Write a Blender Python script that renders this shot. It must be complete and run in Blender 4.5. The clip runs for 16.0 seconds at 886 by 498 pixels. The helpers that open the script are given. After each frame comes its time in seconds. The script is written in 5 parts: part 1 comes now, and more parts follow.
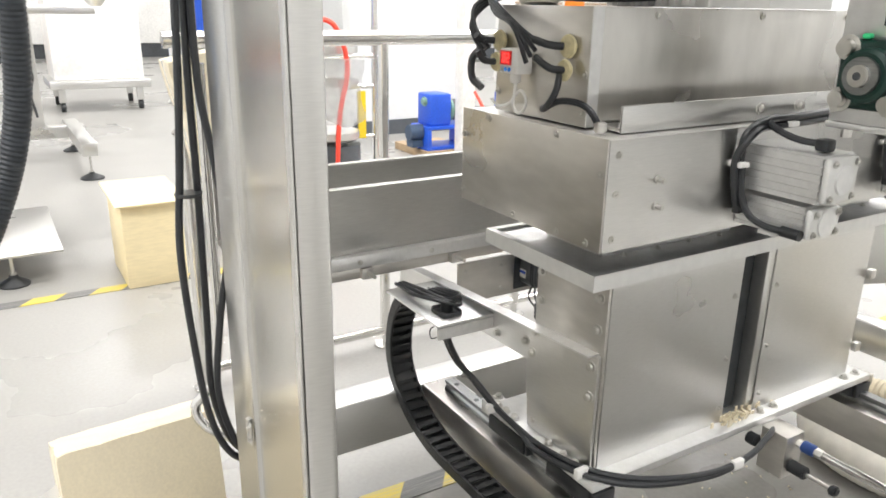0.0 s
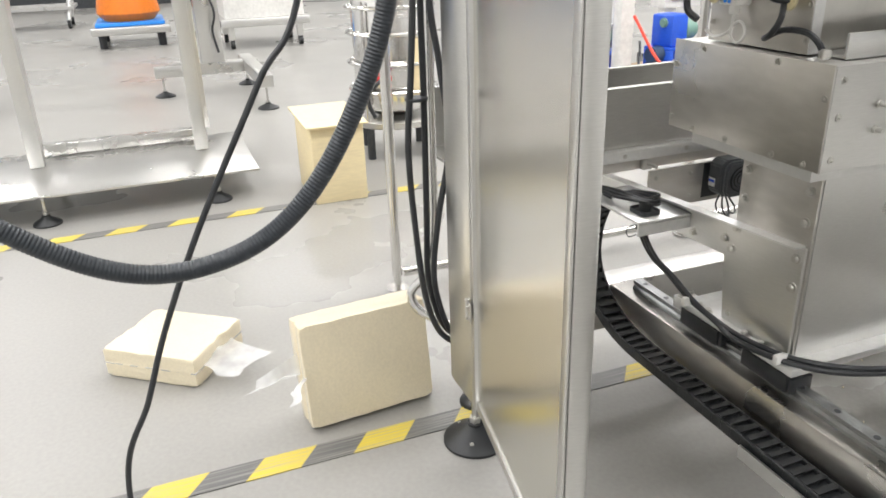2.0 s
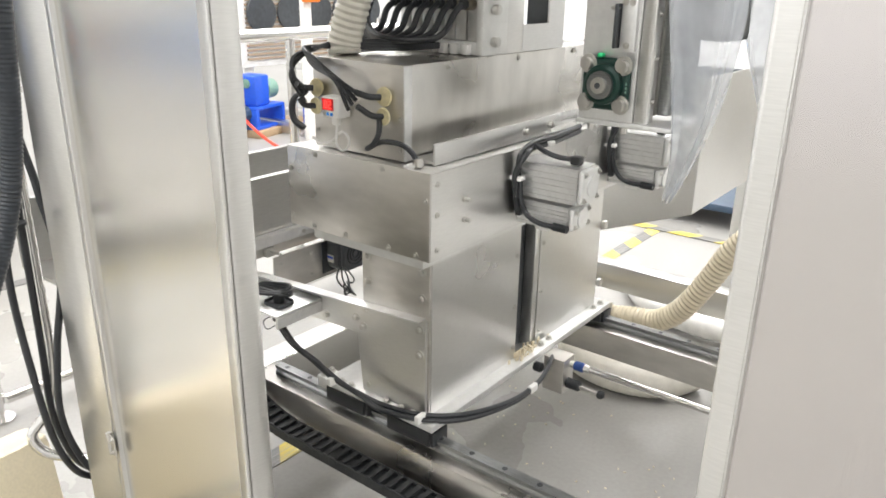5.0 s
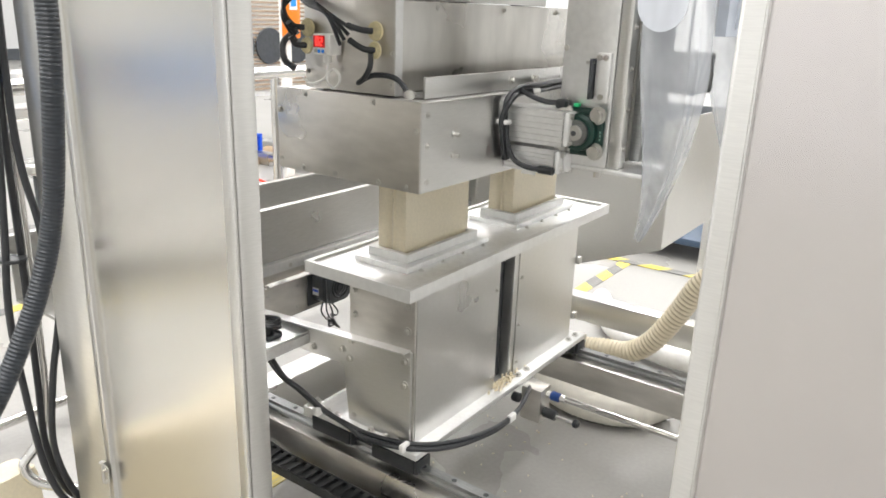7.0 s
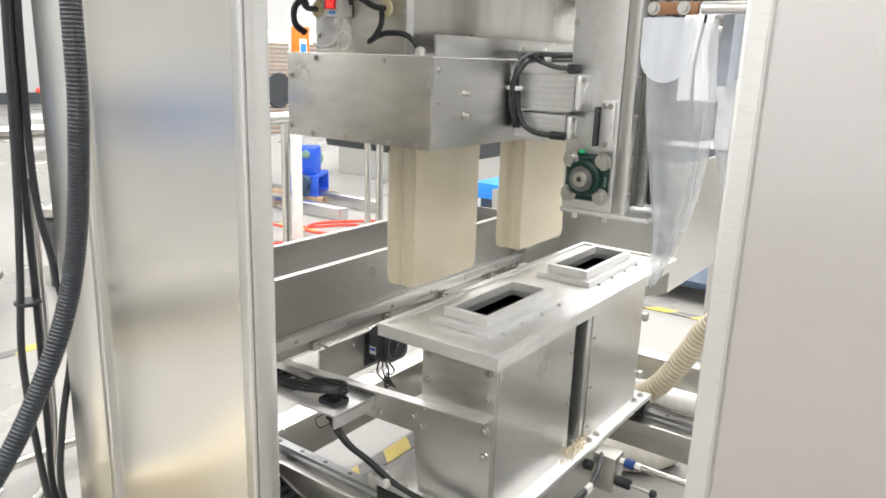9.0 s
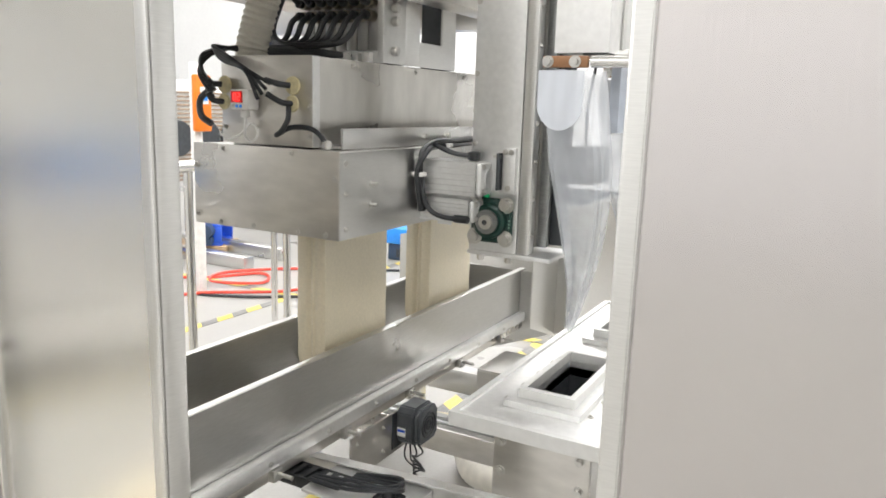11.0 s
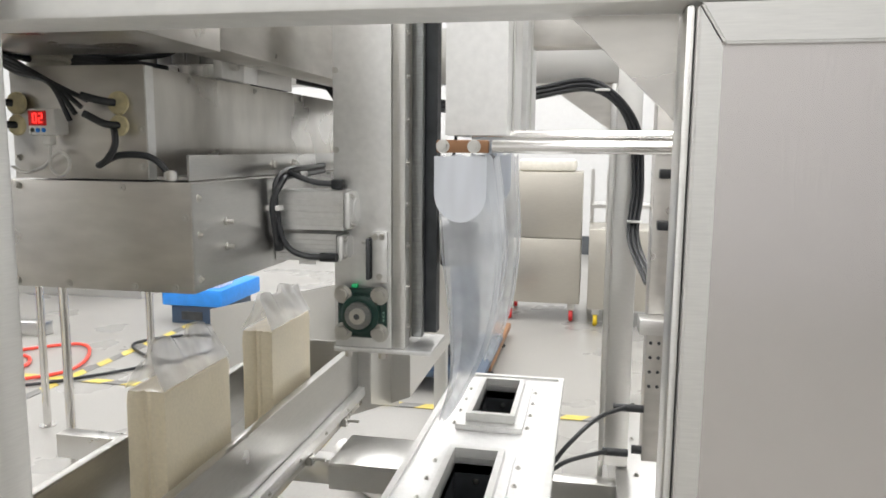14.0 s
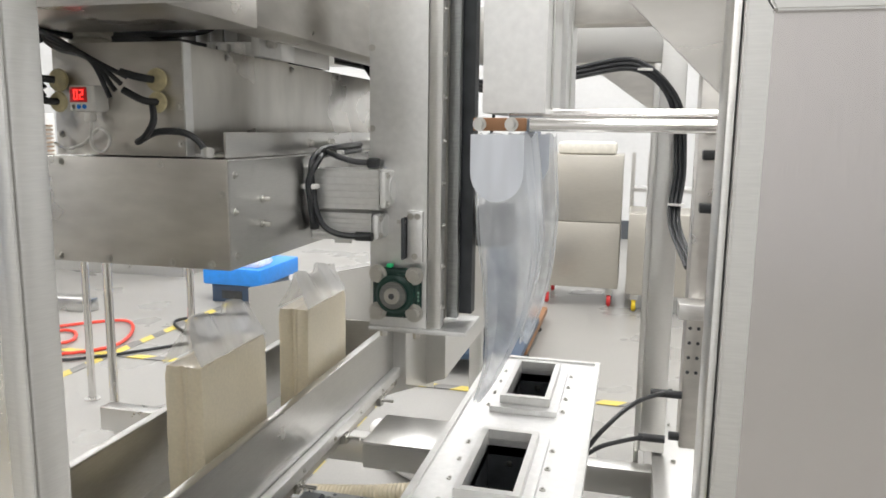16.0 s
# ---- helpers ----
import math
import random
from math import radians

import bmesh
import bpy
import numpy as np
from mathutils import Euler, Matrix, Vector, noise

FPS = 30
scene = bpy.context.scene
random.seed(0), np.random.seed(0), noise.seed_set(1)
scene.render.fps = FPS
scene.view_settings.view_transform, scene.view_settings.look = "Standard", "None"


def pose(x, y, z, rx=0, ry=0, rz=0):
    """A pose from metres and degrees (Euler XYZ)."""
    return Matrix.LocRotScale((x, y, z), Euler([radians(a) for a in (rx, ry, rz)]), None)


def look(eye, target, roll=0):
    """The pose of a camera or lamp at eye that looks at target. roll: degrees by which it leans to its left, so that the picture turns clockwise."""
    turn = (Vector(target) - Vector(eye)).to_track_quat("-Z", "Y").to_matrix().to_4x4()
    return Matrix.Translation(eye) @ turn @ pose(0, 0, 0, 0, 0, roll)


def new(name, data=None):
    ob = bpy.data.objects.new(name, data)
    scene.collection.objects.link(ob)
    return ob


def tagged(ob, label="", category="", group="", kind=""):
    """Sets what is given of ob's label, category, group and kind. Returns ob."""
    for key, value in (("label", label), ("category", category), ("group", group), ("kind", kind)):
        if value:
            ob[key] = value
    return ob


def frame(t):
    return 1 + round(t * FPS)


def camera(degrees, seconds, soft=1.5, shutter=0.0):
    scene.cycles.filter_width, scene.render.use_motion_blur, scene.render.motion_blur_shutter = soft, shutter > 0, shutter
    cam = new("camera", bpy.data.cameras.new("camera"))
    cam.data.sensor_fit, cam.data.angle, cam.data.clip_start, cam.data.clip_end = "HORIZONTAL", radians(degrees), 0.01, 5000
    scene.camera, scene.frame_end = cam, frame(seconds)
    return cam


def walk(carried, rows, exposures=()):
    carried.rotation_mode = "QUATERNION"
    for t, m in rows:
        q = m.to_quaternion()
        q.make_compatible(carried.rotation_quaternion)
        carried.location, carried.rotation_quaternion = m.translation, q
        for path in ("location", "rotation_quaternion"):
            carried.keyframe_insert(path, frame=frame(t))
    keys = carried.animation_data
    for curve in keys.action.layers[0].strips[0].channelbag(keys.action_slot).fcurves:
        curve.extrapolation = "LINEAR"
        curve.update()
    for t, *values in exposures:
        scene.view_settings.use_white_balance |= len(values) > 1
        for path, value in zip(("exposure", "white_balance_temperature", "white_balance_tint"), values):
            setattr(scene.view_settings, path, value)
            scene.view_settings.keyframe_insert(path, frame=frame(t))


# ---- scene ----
cam = camera(61.65, 16.0, soft=1.7)
PATH = [
    (0, (0.7563, -0.7636, 1.0528), (-0.8638, 0.2262, 0.4238), 0.96),
    (0.5, (0.7652, -0.8052, 1.0354), (-0.9302, 0.0119, 0.3585), 0.05),
    (1, (0.7718, -0.8755, 1.0307), (-0.9617, -0.1928, 0.3035), -0.91),
    (1.5, (0.7838, -0.9186, 1.0324), (-0.9632, -0.3202, 0.2645), -1.84),
    (2, (0.8228, -0.9516, 1.0254), (-0.9015, -0.3064, 0.2441), -1.90),
    (2.5, (0.8511, -0.9292, 1.0388), (-0.7803, -0.0744, 0.2591), -1.30),
    (3, (0.8413, -0.8853, 1.0567), (-0.6868, 0.1550, 0.2935), -0.76),
    (3.5, (0.8012, -0.8675, 1.0959), (-0.6067, 0.3435, 0.3533), -0.23),
    (4, (0.7462, -0.9367, 1.1110), (-0.5382, 0.4174, 0.3923), -0.04),
    (4.5, (0.7668, -0.9727, 1.1242), (-0.4225, 0.4731, 0.4204), 0.48),
    (7, (0.8059, -1.0597, 1.1722), (-0.2961, 0.4954, 0.5662), 1.95),
    (7.5, (0.8011, -1.0633, 1.1798), (-0.3157, 0.4947, 0.6095), 1.74),
    (8, (0.8060, -1.0696, 1.1879), (-0.3258, 0.4867, 0.6431), 1.50),
    (10.5, (0.8173, -1.0860, 1.1725), (-0.2675, 0.5456, 0.7708), 2.05),
    (11, (0.8218, -1.0978, 1.1862), (-0.1229, 0.6245, 0.8106), 1.76),
    (11.5, (0.7308, -1.0503, 1.2062), (-0.0235, 0.7624, 0.8251), 0.99),
    (12, (0.6203, -1.0041, 1.2139), (0.0475, 0.8778, 0.8526), 0.59),
    (12.5, (0.5929, -0.9992, 1.2288), (0.1278, 0.9141, 0.8782), 0.56),
    (13, (0.5943, -1.0036, 1.2375), (0.1779, 0.9252, 0.9115), 0.37),
    (13.5, (0.6003, -1.0165, 1.2537), (0.2060, 0.9220, 0.9593), 0.44),
    (14, (0.5994, -1.0063, 1.2551), (0.2145, 0.9376, 0.9847), 0.49),
    (14.5, (0.5988, -0.9951, 1.2579), (0.2175, 0.9506, 0.9953), 0.72),
    (15, (0.6029, -0.9927, 1.2543), (0.2119, 0.9512, 0.9929), 0.60),
    (15.5, (0.5998, -0.9892, 1.2530), (0.1812, 0.9468, 0.9765), 0.51),
    (16, (0.6001, -0.9954, 1.2487), (0.1188, 0.9199, 0.9325), 0.74),
]
EXPOSURES = [(0, 0.0), (0.5, 0.0), (1.5, -0.15), (2.0, -0.26), (2.5, -0.15), (3.0, 0.04), (3.5, 0.08), (4.5, 0.07), (8, -0.05), (10.5, -0.07), (11.5, -0.31), (12.5, -0.6), (14.0, -0.54), (14.5, -0.54), (16, -0.6)]
walk(cam, [(t, look(eye, target, roll)) for t, eye, target, roll in PATH], EXPOSURES)

# ---- world and lamps: a closed white hall under rows of ceiling lights ----
world = bpy.data.worlds.new("hall_air")
world.use_nodes = True
world.node_tree.nodes["Background"].inputs[0].default_value = (0.9, 0.95, 1.0, 1)
world.node_tree.nodes["Background"].inputs[1].default_value = 0.3
scene.world = world
CEIL = 4.6
LAMP_ROWS = (-11.0, -7.0, -4.0, -1.6, 0.75, 3.4)
LAMP_POWER = 122.0
for lx in LAMP_ROWS:
    for ly in (-4.2, 1.6, 6.0):
        lamp = bpy.data.lights.new("ceiling_lamp", "AREA")
        lamp.shape, lamp.size, lamp.size_y = "RECTANGLE", 0.6, 4.2
        lamp.energy, lamp.color = LAMP_POWER, (1.0, 0.985, 0.985)
        ob = new("ceiling_lamp", lamp)
        ob.matrix_world = pose(lx, ly, CEIL - 0.12)


# ---- materials ----
def material(name):
    m = bpy.data.materials.new(name)
    m.use_nodes = True
    return m, m.node_tree.nodes, m.node_tree.links, m.node_tree.nodes["Principled BSDF"]


def surface(name, color, rough=0.5, metal=0.0, grain=30.0, vary=0.12, bump=0.1, stretch=(1, 1, 1), large=2.0, rvary=0.15, dist=0.002):
    """Base colour with fine grain and broad stains, roughness that varies, fine relief."""
    m, N, L, b = material(name)
    co = N.new("ShaderNodeTexCoord")
    mp = N.new("ShaderNodeMapping")
    mp.inputs["Scale"].default_value = stretch
    L.new(co.outputs["Object"], mp.inputs["Vector"])
    fine, broad = N.new("ShaderNodeTexNoise"), N.new("ShaderNodeTexNoise")
    fine.inputs["Scale"].default_value, fine.inputs["Detail"].default_value = grain, 6
    broad.inputs["Scale"].default_value, broad.inputs["Detail"].default_value = large, 5
    L.new(mp.outputs[0], fine.inputs["Vector"])
    L.new(co.outputs["Object"], broad.inputs["Vector"])
    add = N.new("ShaderNodeMath")
    add.operation = "ADD"
    L.new(fine.outputs["Fac"], add.inputs[0]), L.new(broad.outputs["Fac"], add.inputs[1])
    ramp = N.new("ShaderNodeMapRange")
    ramp.inputs["From Min"].default_value, ramp.inputs["From Max"].default_value = 0.7, 1.3
    ramp.inputs["To Min"].default_value, ramp.inputs["To Max"].default_value = 1 - vary, 1 + vary
    L.new(add.outputs[0], ramp.inputs["Value"])
    mul = N.new("ShaderNodeVectorMath")
    mul.operation = "SCALE"
    mul.inputs[0].default_value = color
    L.new(ramp.outputs[0], mul.inputs["Scale"])
    L.new(mul.outputs[0], b.inputs["Base Color"])
    rr = N.new("ShaderNodeMapRange")
    rr.inputs["From Min"].default_value, rr.inputs["From Max"].default_value = 0.3, 0.7
    rr.inputs["To Min"].default_value, rr.inputs["To Max"].default_value = max(0.02, rough - rvary * rough), rough + rvary * rough
    L.new(broad.outputs["Fac"], rr.inputs["Value"])
    L.new(rr.outputs[0], b.inputs["Roughness"])
    b.inputs["Metallic"].default_value = metal
    if bump:
        bp = N.new("ShaderNodeBump")
        bp.inputs["Strength"].default_value, bp.inputs["Distance"].default_value = bump, dist
        L.new(fine.outputs["Fac"], bp.inputs["Height"])
        L.new(bp.outputs[0], b.inputs["Normal"])
    return m


def film(name, color, alpha, rough=0.12):
    """Thin clear plastic film: mostly see-through, milky, glossy, with creases."""
    m, N, L, b = material(name)
    b.inputs["Base Color"].default_value = (*color, 1)
    b.inputs["Roughness"].default_value = rough
    no = N.new("ShaderNodeTexNoise")
    no.inputs["Scale"].default_value, no.inputs["Detail"].default_value = 9, 3
    co, mp = N.new("ShaderNodeTexCoord"), N.new("ShaderNodeMapping")
    mp.inputs["Scale"].default_value = (1.6, 1.6, 0.35)
    L.new(co.outputs["Object"], mp.inputs[0]), L.new(mp.outputs[0], no.inputs["Vector"])
    mr = N.new("ShaderNodeMapRange")
    mr.inputs["From Min"].default_value, mr.inputs["From Max"].default_value = 0.35, 0.7
    mr.inputs["To Min"].default_value, mr.inputs["To Max"].default_value = alpha * 0.8, min(1, alpha * 1.3)
    L.new(no.outputs["Fac"], mr.inputs["Value"]), L.new(mr.outputs[0], b.inputs["Alpha"])
    bp = N.new("ShaderNodeBump")
    bp.inputs["Strength"].default_value, bp.inputs["Distance"].default_value = 0.35, 0.01
    L.new(no.outputs["Fac"], bp.inputs["Height"]), L.new(bp.outputs[0], b.inputs["Normal"])
    return m


def glow(name, color, strength):
    m, N, L, b = material(name)
    b.inputs["Base Color"].default_value = (*color, 1)
    b.inputs["Emission Color"].default_value = (*color, 1)
    b.inputs["Emission Strength"].default_value = strength
    return m


def hazard(name):
    """Floor tape with slanted yellow and black bands, worn."""
    m, N, L, b = material(name)
    co, mp, wave = N.new("ShaderNodeTexCoord"), N.new("ShaderNodeMapping"), N.new("ShaderNodeTexWave")
    mp.inputs["Rotation"].default_value = (0, 0, radians(-52))
    wave.wave_type, wave.bands_direction, wave.inputs["Scale"].default_value = "BANDS", "X", 1.75
    L.new(co.outputs["Object"], mp.inputs[0]), L.new(mp.outputs[0], wave.inputs["Vector"])
    r = N.new("ShaderNodeValToRGB")
    r.color_ramp.elements[0].position, r.color_ramp.elements[0].color = 0.48, (0.13, 0.13, 0.13, 1)
    r.color_ramp.elements[1].position, r.color_ramp.elements[1].color = 0.52, (0.72, 0.56, 0.05, 1)
    L.new(wave.outputs["Color"], r.inputs[0])
    wear = N.new("ShaderNodeTexNoise")
    wear.inputs["Scale"].default_value = 22
    mix = N.new("ShaderNodeMix")
    mix.data_type = "RGBA"
    mix.inputs[7].default_value = (0.35, 0.34, 0.31, 1)
    mr = N.new("ShaderNodeMapRange")
    mr.inputs["From Min"].default_value, mr.inputs["From Max"].default_value, mr.inputs["To Max"].default_value = 0.42, 0.7, 0.7
    L.new(wear.outputs["Fac"], mr.inputs["Value"]), L.new(mr.outputs[0], mix.inputs[0]), L.new(r.outputs[0], mix.inputs[6])
    L.new(mix.outputs[2], b.inputs["Base Color"])
    b.inputs["Roughness"].default_value = 0.4
    return m


STEEL = surface("brushed_steel", (0.71, 0.705, 0.685), 0.33, 1.0, 60, 0.06, 0.03, (1, 1, 14), 2.5, 0.2)
STEEL_H = surface("brushed_steel_lengthwise", (0.66, 0.655, 0.635), 0.31, 1.0, 60, 0.06, 0.03, (14, 1, 14), 3, 0.2)
PANEL = surface("door_sheet_steel", (0.62, 0.592, 0.582), 0.25, 1.0, 90, 0.06, 0.0, (14, 14, 0.6), 1.6, 0.08)
# the guard's sheet steel again, brighter light on the gate mixed into its base
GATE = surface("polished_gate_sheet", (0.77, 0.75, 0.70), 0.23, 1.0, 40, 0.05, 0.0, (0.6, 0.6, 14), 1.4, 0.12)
# darker and rougher than the lengthwise steel; for the trough
TROUGH_STEEL = surface("dull_mill_steel", (0.52, 0.515, 0.495), 0.36, 1.0, 50, 0.08, 0.03, (10, 1, 10), 3, 0.25)
STREAKED = surface("streaked_steel", (0.63, 0.615, 0.58), 0.33, 1.0, 9, 0.16, 0.04, (1, 2, 0.7), 5, 0.4)
STAINED = surface("stained_steel", (0.62, 0.60, 0.565), 0.34, 1.0, 18, 0.11, 0.05, (1, 1, 3), 6, 0.35)
ALU = surface("machined_aluminium", (0.80, 0.80, 0.79), 0.42, 0.9, 80, 0.06, 0.04, (1, 1, 1), 5)
CAB = surface("beige_cabinet_steel", (0.50, 0.475, 0.42), 0.35, 0.7, 30, 0.05, 0.02, (1, 1, 8), 3)
ALU_W = surface("matt_cast_aluminium", (0.74, 0.74, 0.72), 0.5, 0.55, 60, 0.06, 0.05, (1, 1, 1), 6)
CHROME = surface("polished_tube_steel", (0.74, 0.73, 0.71), 0.13, 1.0, 40, 0.04, 0.0)
BOLT = surface("bolt_steel", (0.62, 0.61, 0.58), 0.3, 1.0, 50, 0.1, 0.0)
BLACK = surface("black_plastic", (0.018, 0.02, 0.022), 0.42, 0, 60, 0.2, 0.08)
RUBBER = surface("black_cable_rubber", (0.022, 0.024, 0.027), 0.36, 0, 80, 0.2, 0.05)
CONDUIT = surface("dark_conduit", (0.022, 0.027, 0.033), 0.3, 0, 80, 0.2, 0.05)
# near-black for dark parts, and for shade painted into wells, gaps and holes
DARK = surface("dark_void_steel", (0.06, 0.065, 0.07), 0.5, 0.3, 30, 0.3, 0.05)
MOTOR = surface("charcoal_motor_paint", (0.085, 0.092, 0.10), 0.42, 0, 60, 0.2, 0.1)
RAIL = surface("oiled_rail_steel", (0.30, 0.31, 0.31), 0.3, 1.0, 50, 0.2, 0.04, (1, 8, 8))
GREEN = surface("dark_green_casting", (0.006, 0.035, 0.026), 0.4, 0.1, 50, 0.25, 0.2)
BRASS = surface("tarnished_nickel", (0.34, 0.31, 0.25), 0.32, 1.0, 60, 0.15, 0.05)
BRIGHT_GREEN = surface("green_paint_dab", (0.02, 0.55, 0.2), 0.5)
RICE = surface("packed_rice", (0.80, 0.715, 0.53), 0.33, 0, 170, 0.07, 0.22, (1, 1, 1), 6, 0.2, 0.0016)
RICE.node_tree.nodes["Principled BSDF"].inputs["Coat Weight"].default_value = 0.5
RICE.node_tree.nodes["Principled BSDF"].inputs["Coat Roughness"].default_value = 0.12
PLY = surface("pale_yellow_carton", (0.80, 0.68, 0.42), 0.55, 0, 25, 0.08, 0.05, (1, 1, 6), 3)
FLOOR = surface("grey_epoxy_floor", (0.335, 0.328, 0.308), 0.32, 0, 90, 0.07, 0.03, (1, 1, 1), 0.9, 0.35)
WALL = surface("white_wall_paint", (0.72, 0.725, 0.72), 0.6, 0, 20, 0.03, 0.03)
CEILM = surface("white_ceiling", (0.8, 0.8, 0.78), 0.7, 0, 20, 0.03, 0.0)
SKIRT = surface("dark_grey_skirting", (0.09, 0.10, 0.11), 0.5)
TAPE = hazard("hazard_tape")
FILM = film("milky_bag_film", (0.86, 0.90, 0.95), 0.40)
FILM_C = film("clear_bag_film", (0.93, 0.94, 0.95), 0.42, 0.08)
ACRYLIC = film("clear_dome_film", (0.80, 0.84, 0.90), 0.62, 0.06)
CREAM = surface("cream_plastic", (0.75, 0.72, 0.64), 0.4)
BEIGE = surface("beige_duct_plastic", (0.62, 0.55, 0.40), 0.38, 0, 60, 0.08, 0.05)
LIGHTHOSE = surface("pale_duct_plastic", (0.66, 0.64, 0.56), 0.36, 0, 60, 0.08, 0.05)
BLUE = surface("blue_paint", (0.02, 0.10, 0.62), 0.35, 0, 40, 0.12, 0.05)
BLUE_T = surface("bright_blue_tote", (0.03, 0.28, 0.85), 0.4)
NAVY = surface("dark_blue_grey_paint", (0.04, 0.07, 0.12), 0.4)
ORANGE = surface("orange_paint", (0.85, 0.22, 0.015), 0.4)
RED_HOSE = surface("red_air_hose", (0.85, 0.07, 0.04), 0.35)
SAGE = surface("sage_green_paint", (0.20, 0.34, 0.27), 0.45)
BROWN = surface("brown_bakelite", (0.30, 0.15, 0.07), 0.5)
TAN = surface("tan_gasket_glue", (0.62, 0.55, 0.33), 0.6, 0, 90, 0.25, 0.5)
WOOD = surface("pallet_wood", (0.42, 0.30, 0.18), 0.6, 0, 20, 0.25, 0.1, (1, 8, 1))
YELLOW = surface("yellow_paint", (0.80, 0.58, 0.02), 0.45)
REDP = surface("red_plastic", (0.62, 0.03, 0.03), 0.4)
LED_RED = glow("red_display_digits", (1.0, 0.05, 0.04), 2.5)
LED_BACK = glow("red_display_window", (0.45, 0.012, 0.012), 0.25)
LED_GREEN = glow("green_valve_lamp", (0.25, 1.0, 0.1), 1.5)
WHITE_P = surface("white_plastic", (0.82, 0.81, 0.78), 0.35)
LAMP_FACE = glow("lamp_diffuser", (1.0, 0.97, 0.92), 6.0)
MOUNT = surface("clear_blue_tube", (0.55, 0.65, 0.75), 0.2)


# ---- mesh helpers ----
def bm_box(x0, x1, y0, y1, z0, z1, bevel=0.0, bm=None, seg=2):
    own = bmesh.new()
    bmesh.ops.create_cube(own, size=1)
    for v in own.verts:
        v.co = ((x0 + x1) / 2 + v.co.x * (x1 - x0), (y0 + y1) / 2 + v.co.y * (y1 - y0), (z0 + z1) / 2 + v.co.z * (z1 - z0))
    if bevel:
        bmesh.ops.bevel(own, geom=own.edges[:], offset=bevel, segments=seg, affect="EDGES", profile=0.5)
    return merge(bm, own)


def merge(bm, own):
    if bm is None:
        return own
    me = bpy.data.meshes.new("tmp")
    own.to_mesh(me)
    own.free()
    bm.from_mesh(me)
    bpy.data.meshes.remove(me)
    return bm


AXIS = {"x": Matrix.Rotation(radians(90), 4, "Y"), "y": Matrix.Rotation(radians(-90), 4, "X"), "z": Matrix.Identity(4)}


def bm_cyl(c, r, h, axis="z", seg=20, bm=None, r2=None, bevel=0.0):
    """A cylinder or cone whose base centre is c and which rises along the axis by h."""
    own = bmesh.new()
    bmesh.ops.create_cone(own, cap_ends=True, segments=seg, radius1=r, radius2=r if r2 is None else r2, depth=h)
    if bevel:
        bmesh.ops.bevel(own, geom=[e for e in own.edges if len(e.link_faces) == 2 and any(len(f.verts) > 4 for f in e.link_faces)], offset=bevel, segments=2, affect="EDGES")
    bmesh.ops.transform(own, matrix=Matrix.Translation(c) @ AXIS[axis] @ Matrix.Translation((0, 0, h / 2)), verts=own.verts)
    return merge(bm, own)


def bm_lathe(rows, c=(0, 0, 0), axis="z", seg=28, bm=None):
    """Turned shape from rows of radius and height."""
    own = bmesh.new()
    rings = []
    for r, z in rows:
        rings.append([own.verts.new((r * math.cos(2 * math.pi * k / seg), r * math.sin(2 * math.pi * k / seg), z)) for k in range(seg)])
    for a, b in zip(rings, rings[1:]):
        for k in range(seg):
            own.faces.new((a[k], a[(k + 1) % seg], b[(k + 1) % seg], b[k]))
    own.faces.new(rings[0][::-1])
    own.faces.new(rings[-1])
    bmesh.ops.transform(own, matrix=Matrix.Translation(c) @ AXIS[axis], verts=own.verts)
    return merge(bm, own)


def spline(points, n=10):
    """A smooth line through the points."""
    p = [Vector(q) for q in points]
    p = [p[0] * 2 - p[1]] + p + [p[-1] * 2 - p[-2]]
    out = []
    for k in range(1, len(p) - 2):
        for s in range(n):
            t = s / n
            out.append(0.5 * (2 * p[k] + (p[k + 1] - p[k - 1]) * t + (2 * p[k - 1] - 5 * p[k] + 4 * p[k + 1] - p[k + 2]) * t * t + (3 * p[k] - p[k - 1] - 3 * p[k + 1] + p[k + 2]) * t ** 3))
    out.append(p[-2])
    return out


def bm_tube(points, r, n=10, seg=10, rib=0.0, pitch=0.0, bm=None):
    """A cable or hose along a smooth line; rib and pitch give a corrugated hose."""
    line = spline(points, n)
    if rib:
        dense, step = [line[0]], pitch / 2
        left = step
        for a, b in zip(line, line[1:]):
            d, pos = (b - a).length, 0.0
            while d - pos > left:
                pos += left
                dense.append(a.lerp(b, pos / d))
                left = step
            left -= d - pos
        line = dense
    own = bmesh.new()
    rings, side = [], None
    for k, q in enumerate(line):
        t = (line[min(k + 1, len(line) - 1)] - line[max(k - 1, 0)]).normalized()
        if side is None:
            side = t.orthogonal().normalized()
        side = (side - t * side.dot(t)).normalized()
        up = t.cross(side)
        rad = r + (rib if k % 2 else 0.0)
        rings.append([own.verts.new(q + rad * (math.cos(2 * math.pi * s / seg) * side + math.sin(2 * math.pi * s / seg) * up)) for s in range(seg)])
    for a, b in zip(rings, rings[1:]):
        for s in range(seg):
            own.faces.new((a[s], a[(s + 1) % seg], b[(s + 1) % seg], b[s]))
    own.faces.new(rings[0][::-1])
    own.faces.new(rings[-1])
    for f in own.faces:
        f.smooth = True
    return merge(bm, own)


